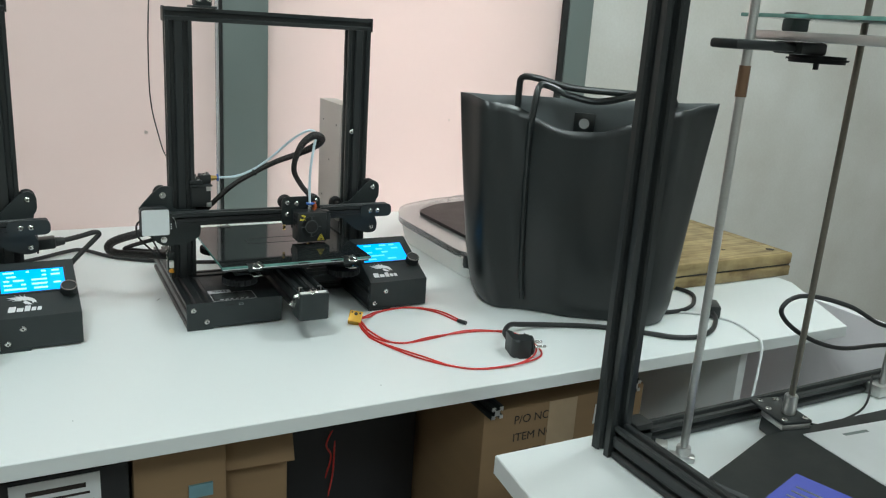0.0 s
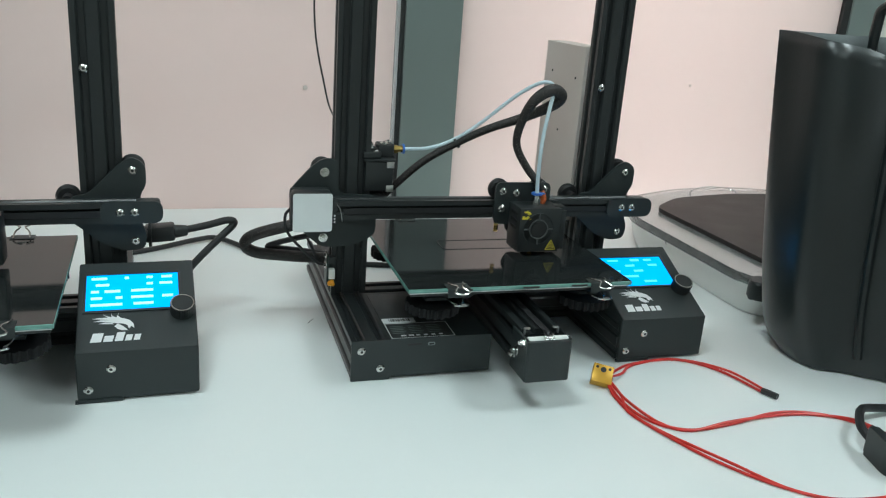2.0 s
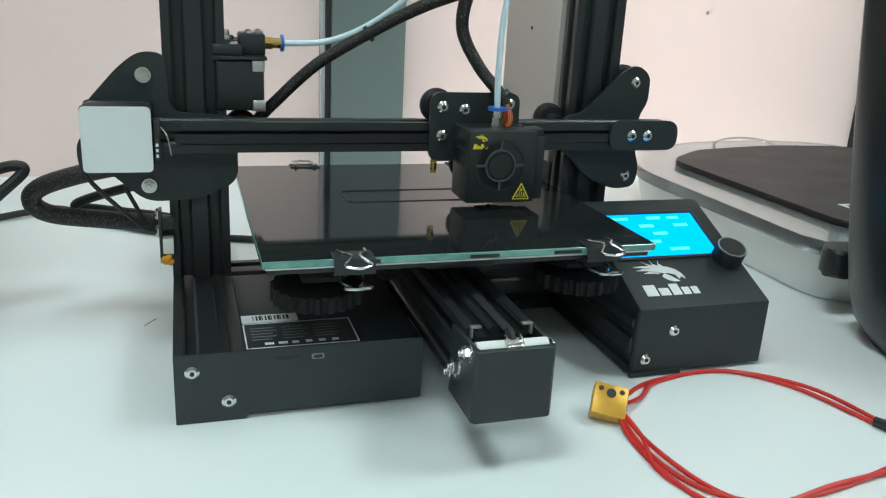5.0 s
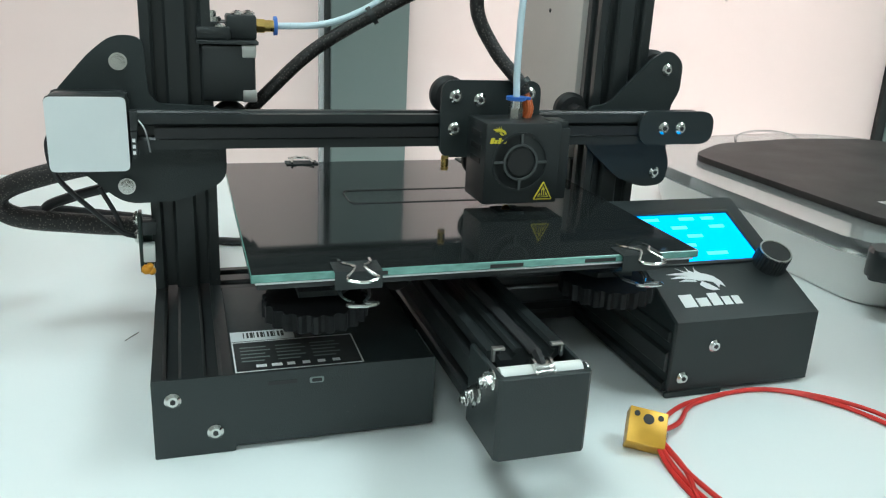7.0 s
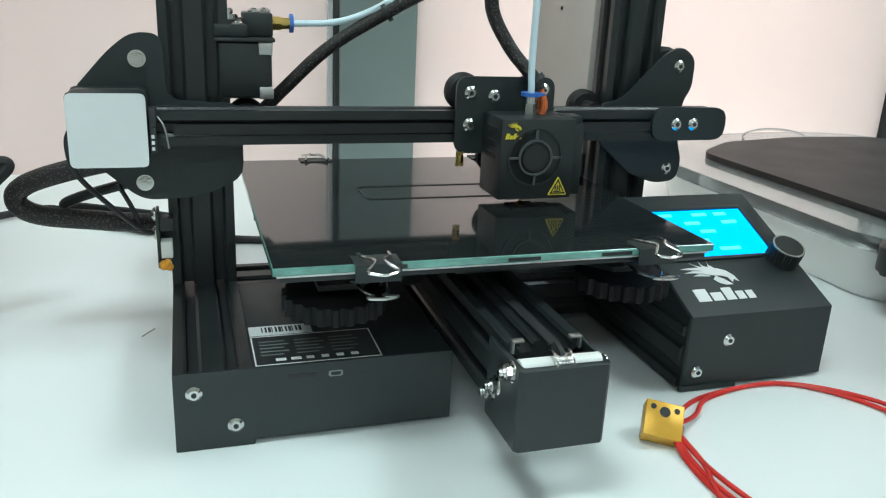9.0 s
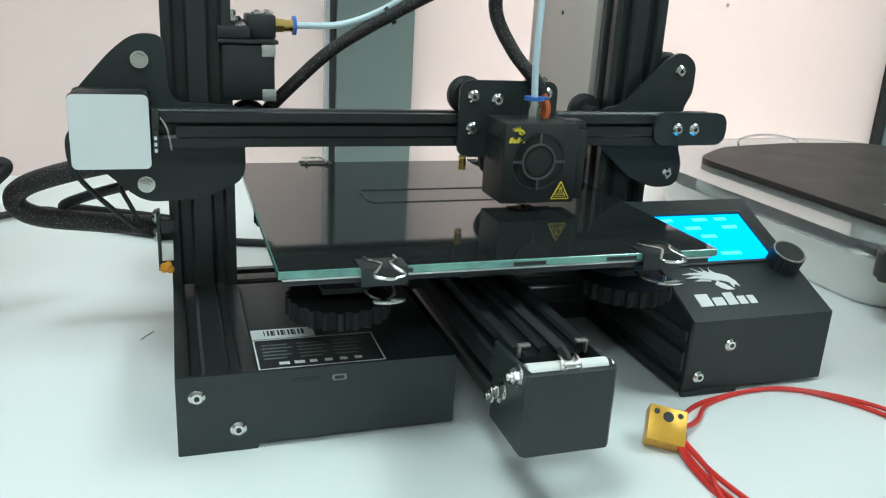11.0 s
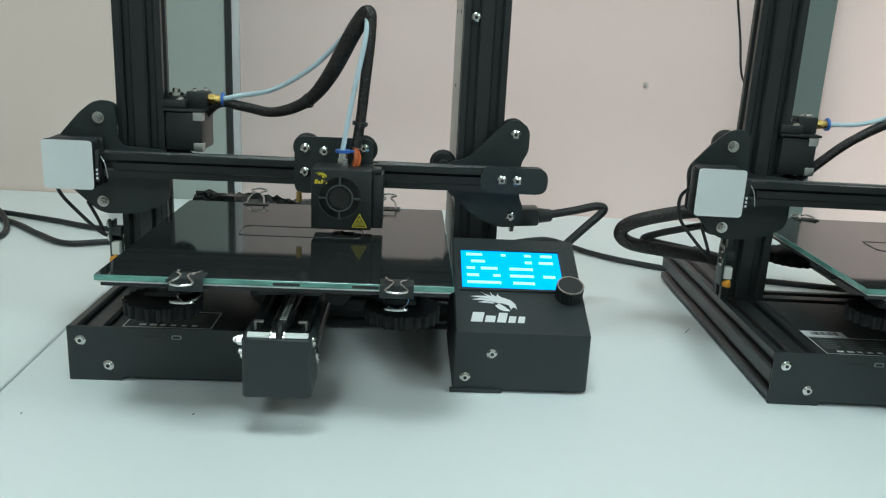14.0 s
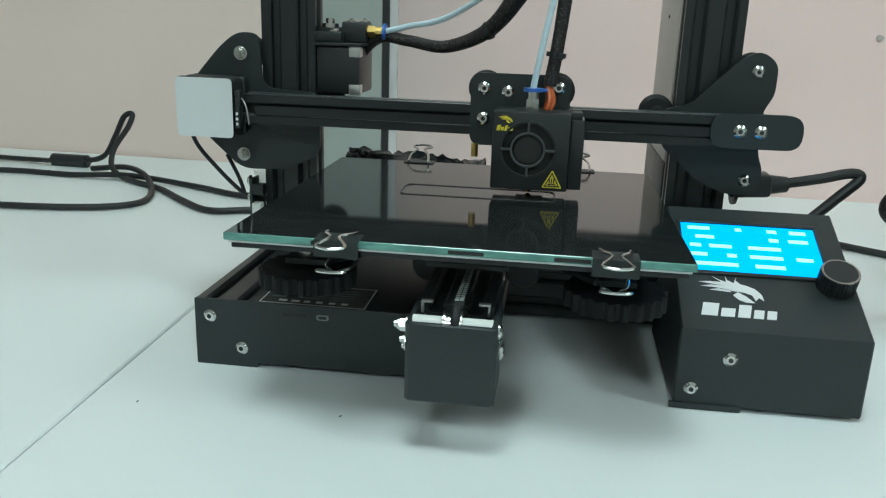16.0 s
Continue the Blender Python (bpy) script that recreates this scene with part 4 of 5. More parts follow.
    for k, (dx, dy) in enumerate(((8, 82), (10, 85), (11.5, 81), (9, 79))):
        bm = B(); tube(bm, [((h + dx) * MM, dy * MM, 0.161), ((h + dx + 1.5) * MM, (dy + 1) * MM, 0.168), ((h + 6 + dx * 0.2) * MM, 0.086, 0.181)], 0.0016, 6, 5)
        part("heater_wire", bm, ORANGE_WIRE, head, "orange-red heater wire")
    bm = B()
    disc(bm, pose(h * MM, 0.080, 0.1066), 0.0012, 0.003, 12, 0, 0.0032)
    part("nozzle", bm, BRASS, head)
    bm = B(); bar(bm, h - 8, h + 10, 72, 88, 109.2, 111.6, 0.5)
    part("heat_block", bm, PLASTIC, head)
    # sleeve and tube between feeder and head
    def at(q):
        return Vector(q) * MM
    bm = B(); tube(bm, [at(q) for q in braid], 0.0052, 12, 12, False, lambda u: 0.82 + 0.55 * math.exp(-((u - 0.52) / 0.16) ** 2))
    sleeve = part("cable_sleeve", bm, BRAID, p, "braided brown-black cable sleeve")
    for i in (3 if bed > -50 else 4, len(braid) - 2):
        a, b = at(braid[i - 1]), at(braid[i])
        q = (b - a).to_track_quat("Z", "Y").to_matrix().to_4x4()
        bm = B(); ring(bm, Matrix.Translation(b) @ q, 0.0064, 0.0045, 0.003, 16); box(bm, 0.005, 0.010, -0.002, 0.002, 0, 0.004, 0.0004, Matrix.Translation(b) @ q)
        part("cable_tie", bm, PLASTIC, sleeve)
    bm = B(); tube(bm, [(0.0855 + feeder[0] * MM, 0.147, 0.2045 + feeder[1] * MM)] + [at(q) for q in ptfe] + [(h * MM, 0.076, 0.176), (h * MM, 0.076, 0.170)], 0.0021, 10, 12)
    part("filament_tube", bm, PTFE, p, "pale blue-white filament tube")
    # thin wires beside the motor
    bm = B()
    tube(bm, [(-0.046, 0.110, 0.152), (-0.053, 0.118, 0.140), (-0.050, 0.122, 0.120), (-0.034, 0.124, 0.100), (-0.018, 0.126, 0.084), (-0.010, 0.128, 0.080)], 0.0016, 8, 8)
    tube(bm, [(-0.028, 0.126, 0.112), (-0.020, 0.128, 0.094), (-0.016, 0.128, 0.082)], 0.0015, 8, 8)
    part("switch_wire", bm, CABLE, p)
    # clips on the glass, front and back
    mm = m
    for x in clips[:2]:
        binder_clip(mm @ pose(x * MM, (bed + 6.5) * MM, 0.1020))
    for x in clips[2:]:
        binder_clip(mm @ pose(x * MM, (bed + 240 - 6.5) * MM, 0.1020, 0, 0, 180), 24 if bed < -50 else 0)
    # a single printed outline on the glass
    bm = B()
    x0, x1, ya, yb = 118, 218, bed + 118, bed + 150
    tube(bm, [(x * MM, y * MM, 0.1062) for x, y in rounded([Vector((x0, ya)), Vector((x1, ya)), Vector((x1, yb)), Vector((x0, yb))], 8, 4)], 0.00035, 5, 2, True)
    solid("printed_outline", bm, PRINTED, mm, "thin dark printed outline on the glass bed", "print", "printed outlines on the beds")
    return p


P_AT = pose(0.2565, 1.4185, TABLE, 0, 0, -0.7)
Q_AT = pose(-0.2885, 1.4105, TABLE, 0, 0, 1.6)
BRAID_P = [(60, 156, 150), (74, 153, 165), (103, 147, 193), (138, 139, 216), (172, 126, 236), (206, 110, 252), (232, 97, 268), (239, 92, 279), (226, 90, 285), (208, 91, 273), (198, 96, 250), (196, 100, 224), (208, 96, 200), (222, 87, 182), (225, 85, 175)]
PTFE_P = [(110, 144, 210), (138, 138, 222), (165, 130, 243), (195, 112, 275), (218, 98, 292), (230, 91, 288), (225, 86, 268), (218, 81, 232), (216, 78, 195)]
BRAID_Q = [(60, 152, 178), (82, 150, 200), (105, 147, 199), (134, 140, 196), (164, 128, 208), (185, 114, 232), (206, 100, 270), (217, 93, 284), (219, 89, 266), (216, 87, 227), (213, 86, 197), (210, 85, 176)]
PTFE_Q = [(105, 144, 209), (134, 138, 216), (170, 124, 238), (198, 108, 266), (214, 95, 285), (216, 84, 266), (207, 79, 218)]
ROWS_P = [[(10, 24), (40, 52), (58, 68)], [(30, 42), (60, 72)], [(6, 20), (38, 50)], [(12, 40)], [(8, 22), (44, 60)]]
ROWS_Q = [[(2, 16), (32, 36), (52, 58), (66, 76)], [(6, 18), (52, 58), (64, 76)], [(2, 9), (14, 28), (38, 58)], [(2, 12), (24, 30), (38, 58), (66, 76)], [(2, 30), (40, 58)]]
p = printer(P_AT, 216, -26, (-6.5, 3), BRAID_P, PTFE_P, 0.0, ROWS_P, (98, 251, 104, 238), "black metal 3D printer with lit blue display and glass bed")
q = printer(Q_AT, 200, -66, (1.5, 0), BRAID_Q, PTFE_Q, 0.22, ROWS_Q, (109, 249, 112, 236), "black metal 3D printer, its glass bed pushed forward")
# small differences of assembly on the second machine
for o in q.children:
    kind = o.name.split(".")[0]
    if kind in ("display_box", "foot_plate"):
        o.location = (-0.005, -0.004, 0)
    if kind in ("belt_tensioner_cap", "bed_rail", "rail_end"):
        o.location = (-0.0015, -0.002, -0.002)
for o in p.children:
    if o.name.split(".")[0] in ("belt_tensioner_cap", "bed_rail", "rail_end"):
        o.location = (0, -0.0064, 0)
# crumpled black film behind the second machine's bed
def film_strip(m):
    bm = B()
    n, k = 26, 7
    rows = []
    for i in range(n + 1):
        u = i / n
        rows.append([bm.verts.new((0.045 + 0.115 * u, 0.196 + 0.030 * j / k + 0.005 * math.sin(9 * u + j), 0.100 + 0.010 * math.sin(math.pi * j / k) * (0.7 + 0.3 * math.sin(13 * u + 1.7 * j)) + random.uniform(-0.0022, 0.0022) - 0.006 * u)) for j in range(k + 1)])
    for i in range(n):
        for j in range(k):
            bm.faces.new((rows[i][j], rows[i][j + 1], rows[i + 1][j + 1], rows[i + 1][j]))
    ob = solid("plastic_film", bm, FILM, m, "crumpled shiny black plastic film behind the print bed", "film", "", "", 20)
    thick = ob.modifiers.new("thickness", "SOLIDIFY")
    thick.thickness = 0.0008


film_strip(Q_AT)
# spool arm on the top bar, and the filament that runs down to the feeder
bm = B(); bar(bm, 40, 76, 118, 166, 476.3, 480, 0.8); bar(bm, 46, 70, 124, 160, 480, 640, 2)
part("spool_arm", bm, STEEL_BLACK, p)
for x in (50, 66):
    fastener(SCREW, "-y", x, 124, 489, p)
fil = thing("filament_strand", Matrix(), "thin dark filament strand running down to the feeder", "filament")
bm = B(); tube(bm, [(0.275, 1.575, 1.52), (0.250, 1.565, 1.40), (0.237, 1.556, 1.232), (0.234, 1.556, 1.150), (0.2355, 1.556, 1.082), (0.246, 1.558, 1.029), (0.258, 1.572, 0.995), (0.278, 1.578, 0.972), (0.300, 1.572, 0.958)], 0.0010, 6, 8)
part("strand", bm, PRINTED, fil)


# ---------------- leather tote bag ----------------
def tote_bag():
    m = Matrix(((0.760, 0.650, 0, 0.737), (-0.650, 0.760, 0, 1.394), (0, 0, 1, TABLE), (0, 0, 0, 1)))
    bag = thing("tote_bag", m, "upright black smooth leather tote bag, open, standing on the table", "bag")

    def smooth(a, b, x):
        t = min(1, max(0, (x - a) / (b - a)))
        return t * t * (3 - 2 * t)

    def spot(s, v, front):
        """A point of the wall: s along the width, v up the height. Local x along the width, y away from the front."""
        pinch = 0.008 * (1 - smooth(0.0, 0.07, v))
        left, right = 0.002 + pinch - 0.054 * v ** 0.6, 0.346 - pinch + 0.034 * v ** 1.2
        c = 2 * s - 1
        low = 0.056 * max(0.0, 1 - abs(c) ** 9) ** 0.6
        high = 0.050 * max(0.0, 1 - abs(c) ** 1.8) ** 0.9
        k = smooth(0.0, 1.0, v)
        w = low * (1 - k) + high * k
        def bump(at, wide):
            return math.exp(-((s - at) / wide) ** 2)
        edge = max(0.0, 1 - abs(c) ** 6)
        fold = edge * (0.034 * bump(0.12, 0.065) * (0.35 + 0.75 * v) - 0.020 * bump(0.27, 0.08) * v + 0.008 * bump(0.50, 0.10) * (1 - v)
                       - 0.018 * bump(0.68, 0.08) * v + 0.032 * bump(0.88, 0.060) * (0.35 + 0.75 * v)) + 0.003 * math.sin(7 * s + 9 * v) * v * edge
        top = 0.372 + 0.008 * c
        if front:
            y = 0.062 - w - fold
            dip = 0.040 * (smooth(0.16, 0.46, s) * (1 - smooth(0.56, 0.86, s)))
            top -= dip + 0.012 * smooth(0.0, 0.2, s) * (1 - smooth(0.82, 1.0, s))
        else:
            y = 0.062 + w * 0.9 - fold * 0.5
            top -= 0.006 * math.sin(math.pi * s)
        return Vector((left + (right - left) * s, y, 0.002 + (top - 0.002) * v))

    n, rows = 36, 22
    bm = B()
    grid = []
    for r in range(rows + 1):
        v = r / rows
        loop = [bm.verts.new(spot(0.5 - 0.5 * math.cos(math.pi * i / n), v, True)) for i in range(n)]
        loop += [bm.verts.new(spot(0.5 + 0.5 * math.cos(math.pi * i / n), v, False)) for i in range(n)]
        grid.append(loop)
    for r in range(rows):
        for i in range(2 * n):
            j = (i + 1) % (2 * n)
            bm.faces.new((grid[r][i], grid[r][j], grid[r + 1][j], grid[r + 1][i]))
    bm.faces.new(list(reversed(grid[0])))
    body = part("body", bm, [LEATHER, LINING], bag, "", 60)
    sol = body.modifiers.new("thickness", "SOLIDIFY")
    sol.thickness, sol.offset, sol.material_offset, sol.material_offset_rim = 0.0024, -1, 1, 0
    # stitched straps running up the front, and the two handles that flop over
    for s in (0.285, 0.74):
        bm = B()
        pts = [spot(s + (0.012 if s < 0.5 else -0.004) * v, v, True) + Vector((0, -0.004, 0)) for v in (0.06, 0.2, 0.4, 0.6, 0.8, 0.97)]
        tube(bm, pts, 0.0048, 8, 6)
        part("strap", bm, LEATHER, bag, "rolled leather strap stitched down the front")
    f0, f1 = spot(0.297, 0.95, True), spot(0.736, 0.95, True)
    bm = B()
    tube(bm, [f0 + Vector((0, -0.003, -0.02)), f0 + Vector((0.004, 0.0, 0.03)), f0 + Vector((0.008, 0.012, 0.062)), f0 + Vector((0.022, 0.025, 0.064)), f0 + Vector((0.06, 0.03, 0.050)),
              f0 + Vector((0.11, 0.03, 0.044)), f1 + Vector((-0.02, 0.02, 0.052)), f1 + Vector((0.0, 0.010, 0.058)), f1 + Vector((0.004, 0.0, 0.035)), f1 + Vector((0, -0.003, -0.02))], 0.0058, 10, 8)
    part("handle", bm, LEATHER, bag)
    b0, b1 = spot(0.225, 0.97, False), spot(0.80, 0.97, False)
    bm = B()
    tube(bm, [b0 + Vector((0, -0.004, -0.03)), b0 + Vector((0.0, -0.004, 0.02)), b0 + Vector((0.004, -0.008, 0.042)), b0 + Vector((0.03, -0.02, 0.044)), b0 + Vector((0.10, -0.03, 0.032)),
              b1 + Vector((-0.03, -0.03, 0.022)), b1 + Vector((0.012, -0.02, 0.016)), b1 + Vector((0.016, -0.008, 0.0)), b1 + Vector((0.004, -0.004, -0.03))], 0.0058, 10, 8)
    part("handle", bm, LEATHER, bag)
    # magnetic snap on its patch, inside the back wall
    q = spot(0.50, 0.885, False) + Vector((0, -0.0040, 0))
    bm = B(); box(bm, q.x - 0.018, q.x + 0.018, q.y - 0.003, q.y, q.z - 0.020, q.z + 0.018, 0.001)
    patch = part("patch", bm, LEATHER, bag)
    bm = B(); disc(bm, along("-y", q.x, q.y - 0.003, q.z), 0.0090, 0.002, 26, 0.0008); disc(bm, along("-y", q.x, q.y - 0.005, q.z), 0.0045, 0.0015, 20, 0.0005)
    part("snap", bm, WHITE_LABEL, patch, "silver magnetic snap")


tote_bag()


# ---------------- flatbed device with a black pad ----------------
def pad_device():
    d = thing("desktop_scanner", pose(-0.008, 0.0, TABLE), "white desktop device with a clear rim and black pad", "scanner")
    def shape(inset, k=0.0):
        pts = [(0.785 + inset, 1.475 + inset), (0.785 + inset, 1.80), (0.84 + inset * 0.7, 1.905 - inset * 0.5), (0.97, 1.962 - inset), (1.10, 1.974 - inset), (1.20 - inset, 1.945 - inset), (1.25 - inset, 1.83), (1.25 - inset, 1.475 + inset)]
        return rounded([Vector(q) for q in pts], 0.045, 6)
    bm = B()
    low = [bm.verts.new((x, y, 0.001)) for x, y in shape(0.028)]
    mid = [bm.verts.new((x, y, 0.016)) for x, y in shape(0.021)]
    high = [bm.verts.new((x, y, 0.046)) for x, y in shape(0.013)]
    for a, b in ((low, mid), (mid, high)):
        for i in range(len(a)):
            j = (i + 1) % len(a)
            bm.faces.new((a[i], a[j], b[j], b[i]))
    bm.faces.new(low); bm.faces.new(high)
    part("body", bm, SCAN_WHITE, d, "off-white moulded plastic body")
    bm = B(); prism(bm, shape(0.006), 0.013, pose(0, 0, 0.0472), 0.004)
    part("rim", bm, CLEAR, d, "clear glossy plastic rim")
    bm = B(); prism(bm, rounded([Vector(q) for q in ((0.848, 1.528), (0.846, 1.812), (0.92, 1.868), (1.05, 1.892), (1.16, 1.885), (1.215, 1.82), (1.205, 1.528))], 0.022, 6), 0.0065, pose(0, 0, 0.0604), 0.0016)
    part("pad", bm, SCAN_PAD, d, "thin black rubber pad")
    bm = B(); prism(bm, rounded([Vector(q) for q in ((0.784, 1.472), (0.784, 1.494), (0.80, 1.502), (0.835, 1.492), (0.92, 1.492), (0.92, 1.472))], 0.011, 5), 0.024, pose(0, 0, 0.0372), 0.003)
    part("corner_guard", bm, PLASTIC, d, "black corner guard")
    bm = B(); box(bm, -0.0004, 0.0004, 0, 0.0012, 0.0, 0.030, 0, pose(0.8110, 1.70, 0.0165, 0, -25.5, 0))
    part("panel_joint", bm, GASKET, d)
    bm = B()
    for a, b, c, e in ((0.892, 0.897, 1.568, 1.592), (0.897, 0.912, 1.587, 1.592), (0.901, 0.906, 1.562, 1.584)):
        box(bm, a, b, c, e, 0.0669, 0.0672)
    part("mark", bm, SCAN_WHITE, d, "small pale printed mark")
    bm = B(); tube(bm, [(1.02 + 0.05 * math.cos(a), 1.90 + 0.05 * math.sin(a) * 0.3, 0.063 + 0.010 * math.sin(a)) for a in (math.pi * i / 8 for i in range(9))], 0.0016, 8, 4)
    part("clear_loop", bm, CLEAR, d)


pad_device()


# ---------------- wooden chest ----------------
def chest():
    c = thing("wooden_board_box", pose(0, 0, TABLE), "flat light wooden box of two thick boards", "wooden box")
    for z0, z1, name in ((0.0005, 0.0245, "lower_board"), (0.0265, 0.052, "upper_board")):
        bm = B(); box(bm, 1.165, 1.503, 1.338, 1.640, z0, z1, 0.004)
        part(name, bm, WOOD, c)
    bm = B(); box(bm, 1.168, 1.500, 1.341, 1.637, 0.0240, 0.0270)
    part("joint", bm, GASKET, c)
    for x, y, r in ((1.47, 1.372, 0.009), (1.36, 1.40, 0.004)):
        bm = B(); disc(bm, pose(x, y, 0.0515), r, 0.001, 20)
        part("knot", bm, CARD_INK, c, "dark knot in the wood")
    bm = B(); box(bm, 1.19, 1.478, 1.362, 1.366, 0.0517, 0.0523); box(bm, 1.474, 1.478, 1.366, 1.61, 0.0517, 0.0523)
    part("groove", bm, WOOD, c)


chest()


# ---------------- loose heater block with red wires ----------------
def heater_block():
    h = thing("heater_block", Matrix.Translation((0, 0, TABLE)), "yellow heater block on long red wires, lying loose", "heater block")
    m = pose(0.5115, 1.3680, 0.0105, 38, 8, -28)
    bm = B(); box(bm, -0.0105, 0.0105, -0.0105, 0.0105, -0.005, 0.005, 0.0006, m)
    block = part("block", bm, GOLD, h)
    bm = B()
    for x, y, r in ((-0.0065, 0.0065, 0.0016), (0.0, 0.0045, 0.0030), (0.0065, 0.0065, 0.0016)):
        disc(bm, m @ pose(x, y, 0.005), r, 0.0004, 16)
    part("holes", bm, GASKET, block)
    bm = B(); disc(bm, m @ along("x", 0.0105, -0.001, 0), 0.0022, 0.0012, 12)
    part("grub_screw", bm, STEEL, block)
    z = 0.0035
    first = [(0.522, 1.372), (0.534, 1.387), (0.567, 1.404), (0.625, 1.407), (0.660, 1.374), (0.677, 1.319)]
    loop = [(0.522, 1.366), (0.512, 1.341), (0.511, 1.307), (0.519, 1.272), (0.544, 1.213), (0.578, 1.166), (0.618, 1.140), (0.676, 1.138), (0.722, 1.160), (0.744, 1.198), (0.733, 1.243), (0.699, 1.271), (0.658, 1.279), (0.600, 1.268), (0.550, 1.266), (0.521, 1.290), (0.514, 1.330), (0.524, 1.362)]
    for k, pts in enumerate((first, loop)):
        for off in (0.0, 0.0034):
            wob = [off * (1 + 1.4 * math.sin(1.7 * i + k)) for i in range(len(pts))]
            path = [(x + w, y - w * 0.8, z - 0.0018 + (0.0022 if off and i % 3 == 1 else 0)) for i, ((x, y), w) in enumerate(zip(pts, wob))]
            path[0] = (0.5150 + off * 0.6, 1.3665, 0.0085)
            if k:
                path[-1] = (0.5155 + off * 0.6, 1.3635, 0.0070)
            bm = B(); tube(bm, path, 0.00145, 8, 8)
            part("red_wire", bm, RED_WIRE, h, "thin red silicone wire")
    bm = B(); tube(bm, [(0.6765, 1.321, 0.003), (0.679, 1.314, 0.0035), (0.683, 1.305, 0.0035)], 0.0033, 10, 3)
    part("end_plug", bm, PLASTIC, h, "small black end plug")


heater_block()


# ---------------- mains lead with its plug ----------------
def mains_lead():
    c = thing("power_cord", Matrix.Translation((0, 0, TABLE)), "black mains cord with an angled two-pin plug", "power cord")
    m = pose(0.700, 1.168, 0.0, 0, 0, -16)
    bm = B()
    pts = rounded([Vector(q) for q in ((-0.010, -0.015), (0.014, -0.015), (0.014, 0.015), (0.005, 0.015), (0.002, 0.008), (-0.006, 0.010), (-0.008, 0.030), (-0.016, 0.030), (-0.016, -0.006))], 0.005, 4)
    prism(bm, pts, 0.029, m @ pose(0, 0, 0.0005), 0.003)
    disc(bm, m @ along("x", 0.014, 0, 0.0158), 0.0152, 0.004, 28, 0.001)
    plug = part("plug", bm, PLASTIC, c, "black moulded plug")
    for y in (-0.0095, 0.0095):
        bm = B(); disc(bm, m @ along("x", 0.018, y, 0.017), 0.0023, 0.019, 14, 0.0007)
        part("pin", bm, STEEL, plug, "bright metal pin")
    e = m @ Vector((-0.012, 0.029, 0.016))
    bm = B()
    tube(bm, [tuple(e), (e.x + 0.004, e.y + 0.016, 0.020), (0.728, 1.243, 0.018), (0.760, 1.256, 0.010), (0.815, 1.250, 0.0048), (0.880, 1.222, 0.0045), (0.925, 1.188, 0.0045), (0.957, 1.160, 0.0045), (0.985, 1.135, 0.0045), (1.028, 1.124, 0.0045), (1.075, 1.142, 0.005), (1.108, 1.168, 0.010), (1.118, 1.186, 0.014)], 0.0041, 10, 8)
    part("cord", bm, CABLE, c)
    bm = B(); box(bm, -0.022, 0.022, -0.0125, 0.0125, 0.0, 0.024, 0.004, pose(1.135, 1.205, 0.0008, 0, 0, 55))
    part("coupler", bm, PLASTIC, c, "black cable coupler")


mains_lead()
cord = thing("black_cable", Matrix.Translation((0, 0, TABLE)), "loose black cable curling out beside the bag", "cable")
bm = B(); tube(bm, [(1.06, 1.36, 0.0042), (1.14, 1.385, 0.0042), (1.185, 1.315, 0.0042), (1.150, 1.262, 0.0042), (1.10, 1.236, 0.0042), (1.05, 1.238, 0.0042), (1.00, 1.262, 0.0042)], 0.0038, 10, 8)
part("cable", bm, CABLE, cord)
cord = thing("white_cable", Matrix.Translation((0, 0, TABLE)), "thin grey-white cable hanging over the table edge", "cable")
bm = B(); tube(bm, [(1.06, 1.245, 0.0024), (1.11, 1.215, 0.0024), (1.145, 1.165, 0.0024), (1.13, 1.10, 0.0024), (1.118, 1.073, -0.001), (1.105, 1.060, -0.030), (1.075, 1.040, -0.10), (1.06, 1.03, -0.20), (1.06, 1.03, -0.4), (1.055, 1.03, -0.748)], 0.0022, 8, 8)
part("cable", bm, WHITE_LABEL, cord)


# ---------------- cables behind the printers ----------------
def lead(name, label, pts, r=0.0036, material=CABLE, seg=10):
    t = thing(name, Matrix.Translation((0, 0, TABLE)), label, "cable", "cables behind the printers")
    bm = B(); tube(bm, pts, r, seg, 10)
    part("cable", bm, material, t)
    return t


# thick sleeved loom of each printer, leaving the motor and folding back to the base
for at_, base in ((P_AT, "p"), (Q_AT, "q")):
    if base == "p":
        pts = [at_ @ Vector(v) - Vector((0, 0, TABLE)) for v in ((-0.012, 0.150, 0.124), (-0.046, 0.152, 0.118), (-0.082, 0.160, 0.106), (-0.092, 0.165, 0.094), (-0.080, 0.168, 0.083), (-0.040, 0.172, 0.076), (0.010, 0.176, 0.068), (0.035, 0.182, 0.045))]
        lead("cable_loom", "thick black sleeved cable loom folded beside the printer", pts, 0.0066, BRAID, 12)
        pts = [at_ @ Vector(v) - Vector((0, 0, TABLE)) for v in ((-0.004, 0.148, 0.112), (-0.050, 0.166, 0.096), (-0.066, 0.178, 0.086), (-0.050, 0.190, 0.080), (0.010, 0.200, 0.066), (0.030, 0.200, 0.048))]
        lead("motor_cable", "black motor cable behind the printer", pts, 0.0034)
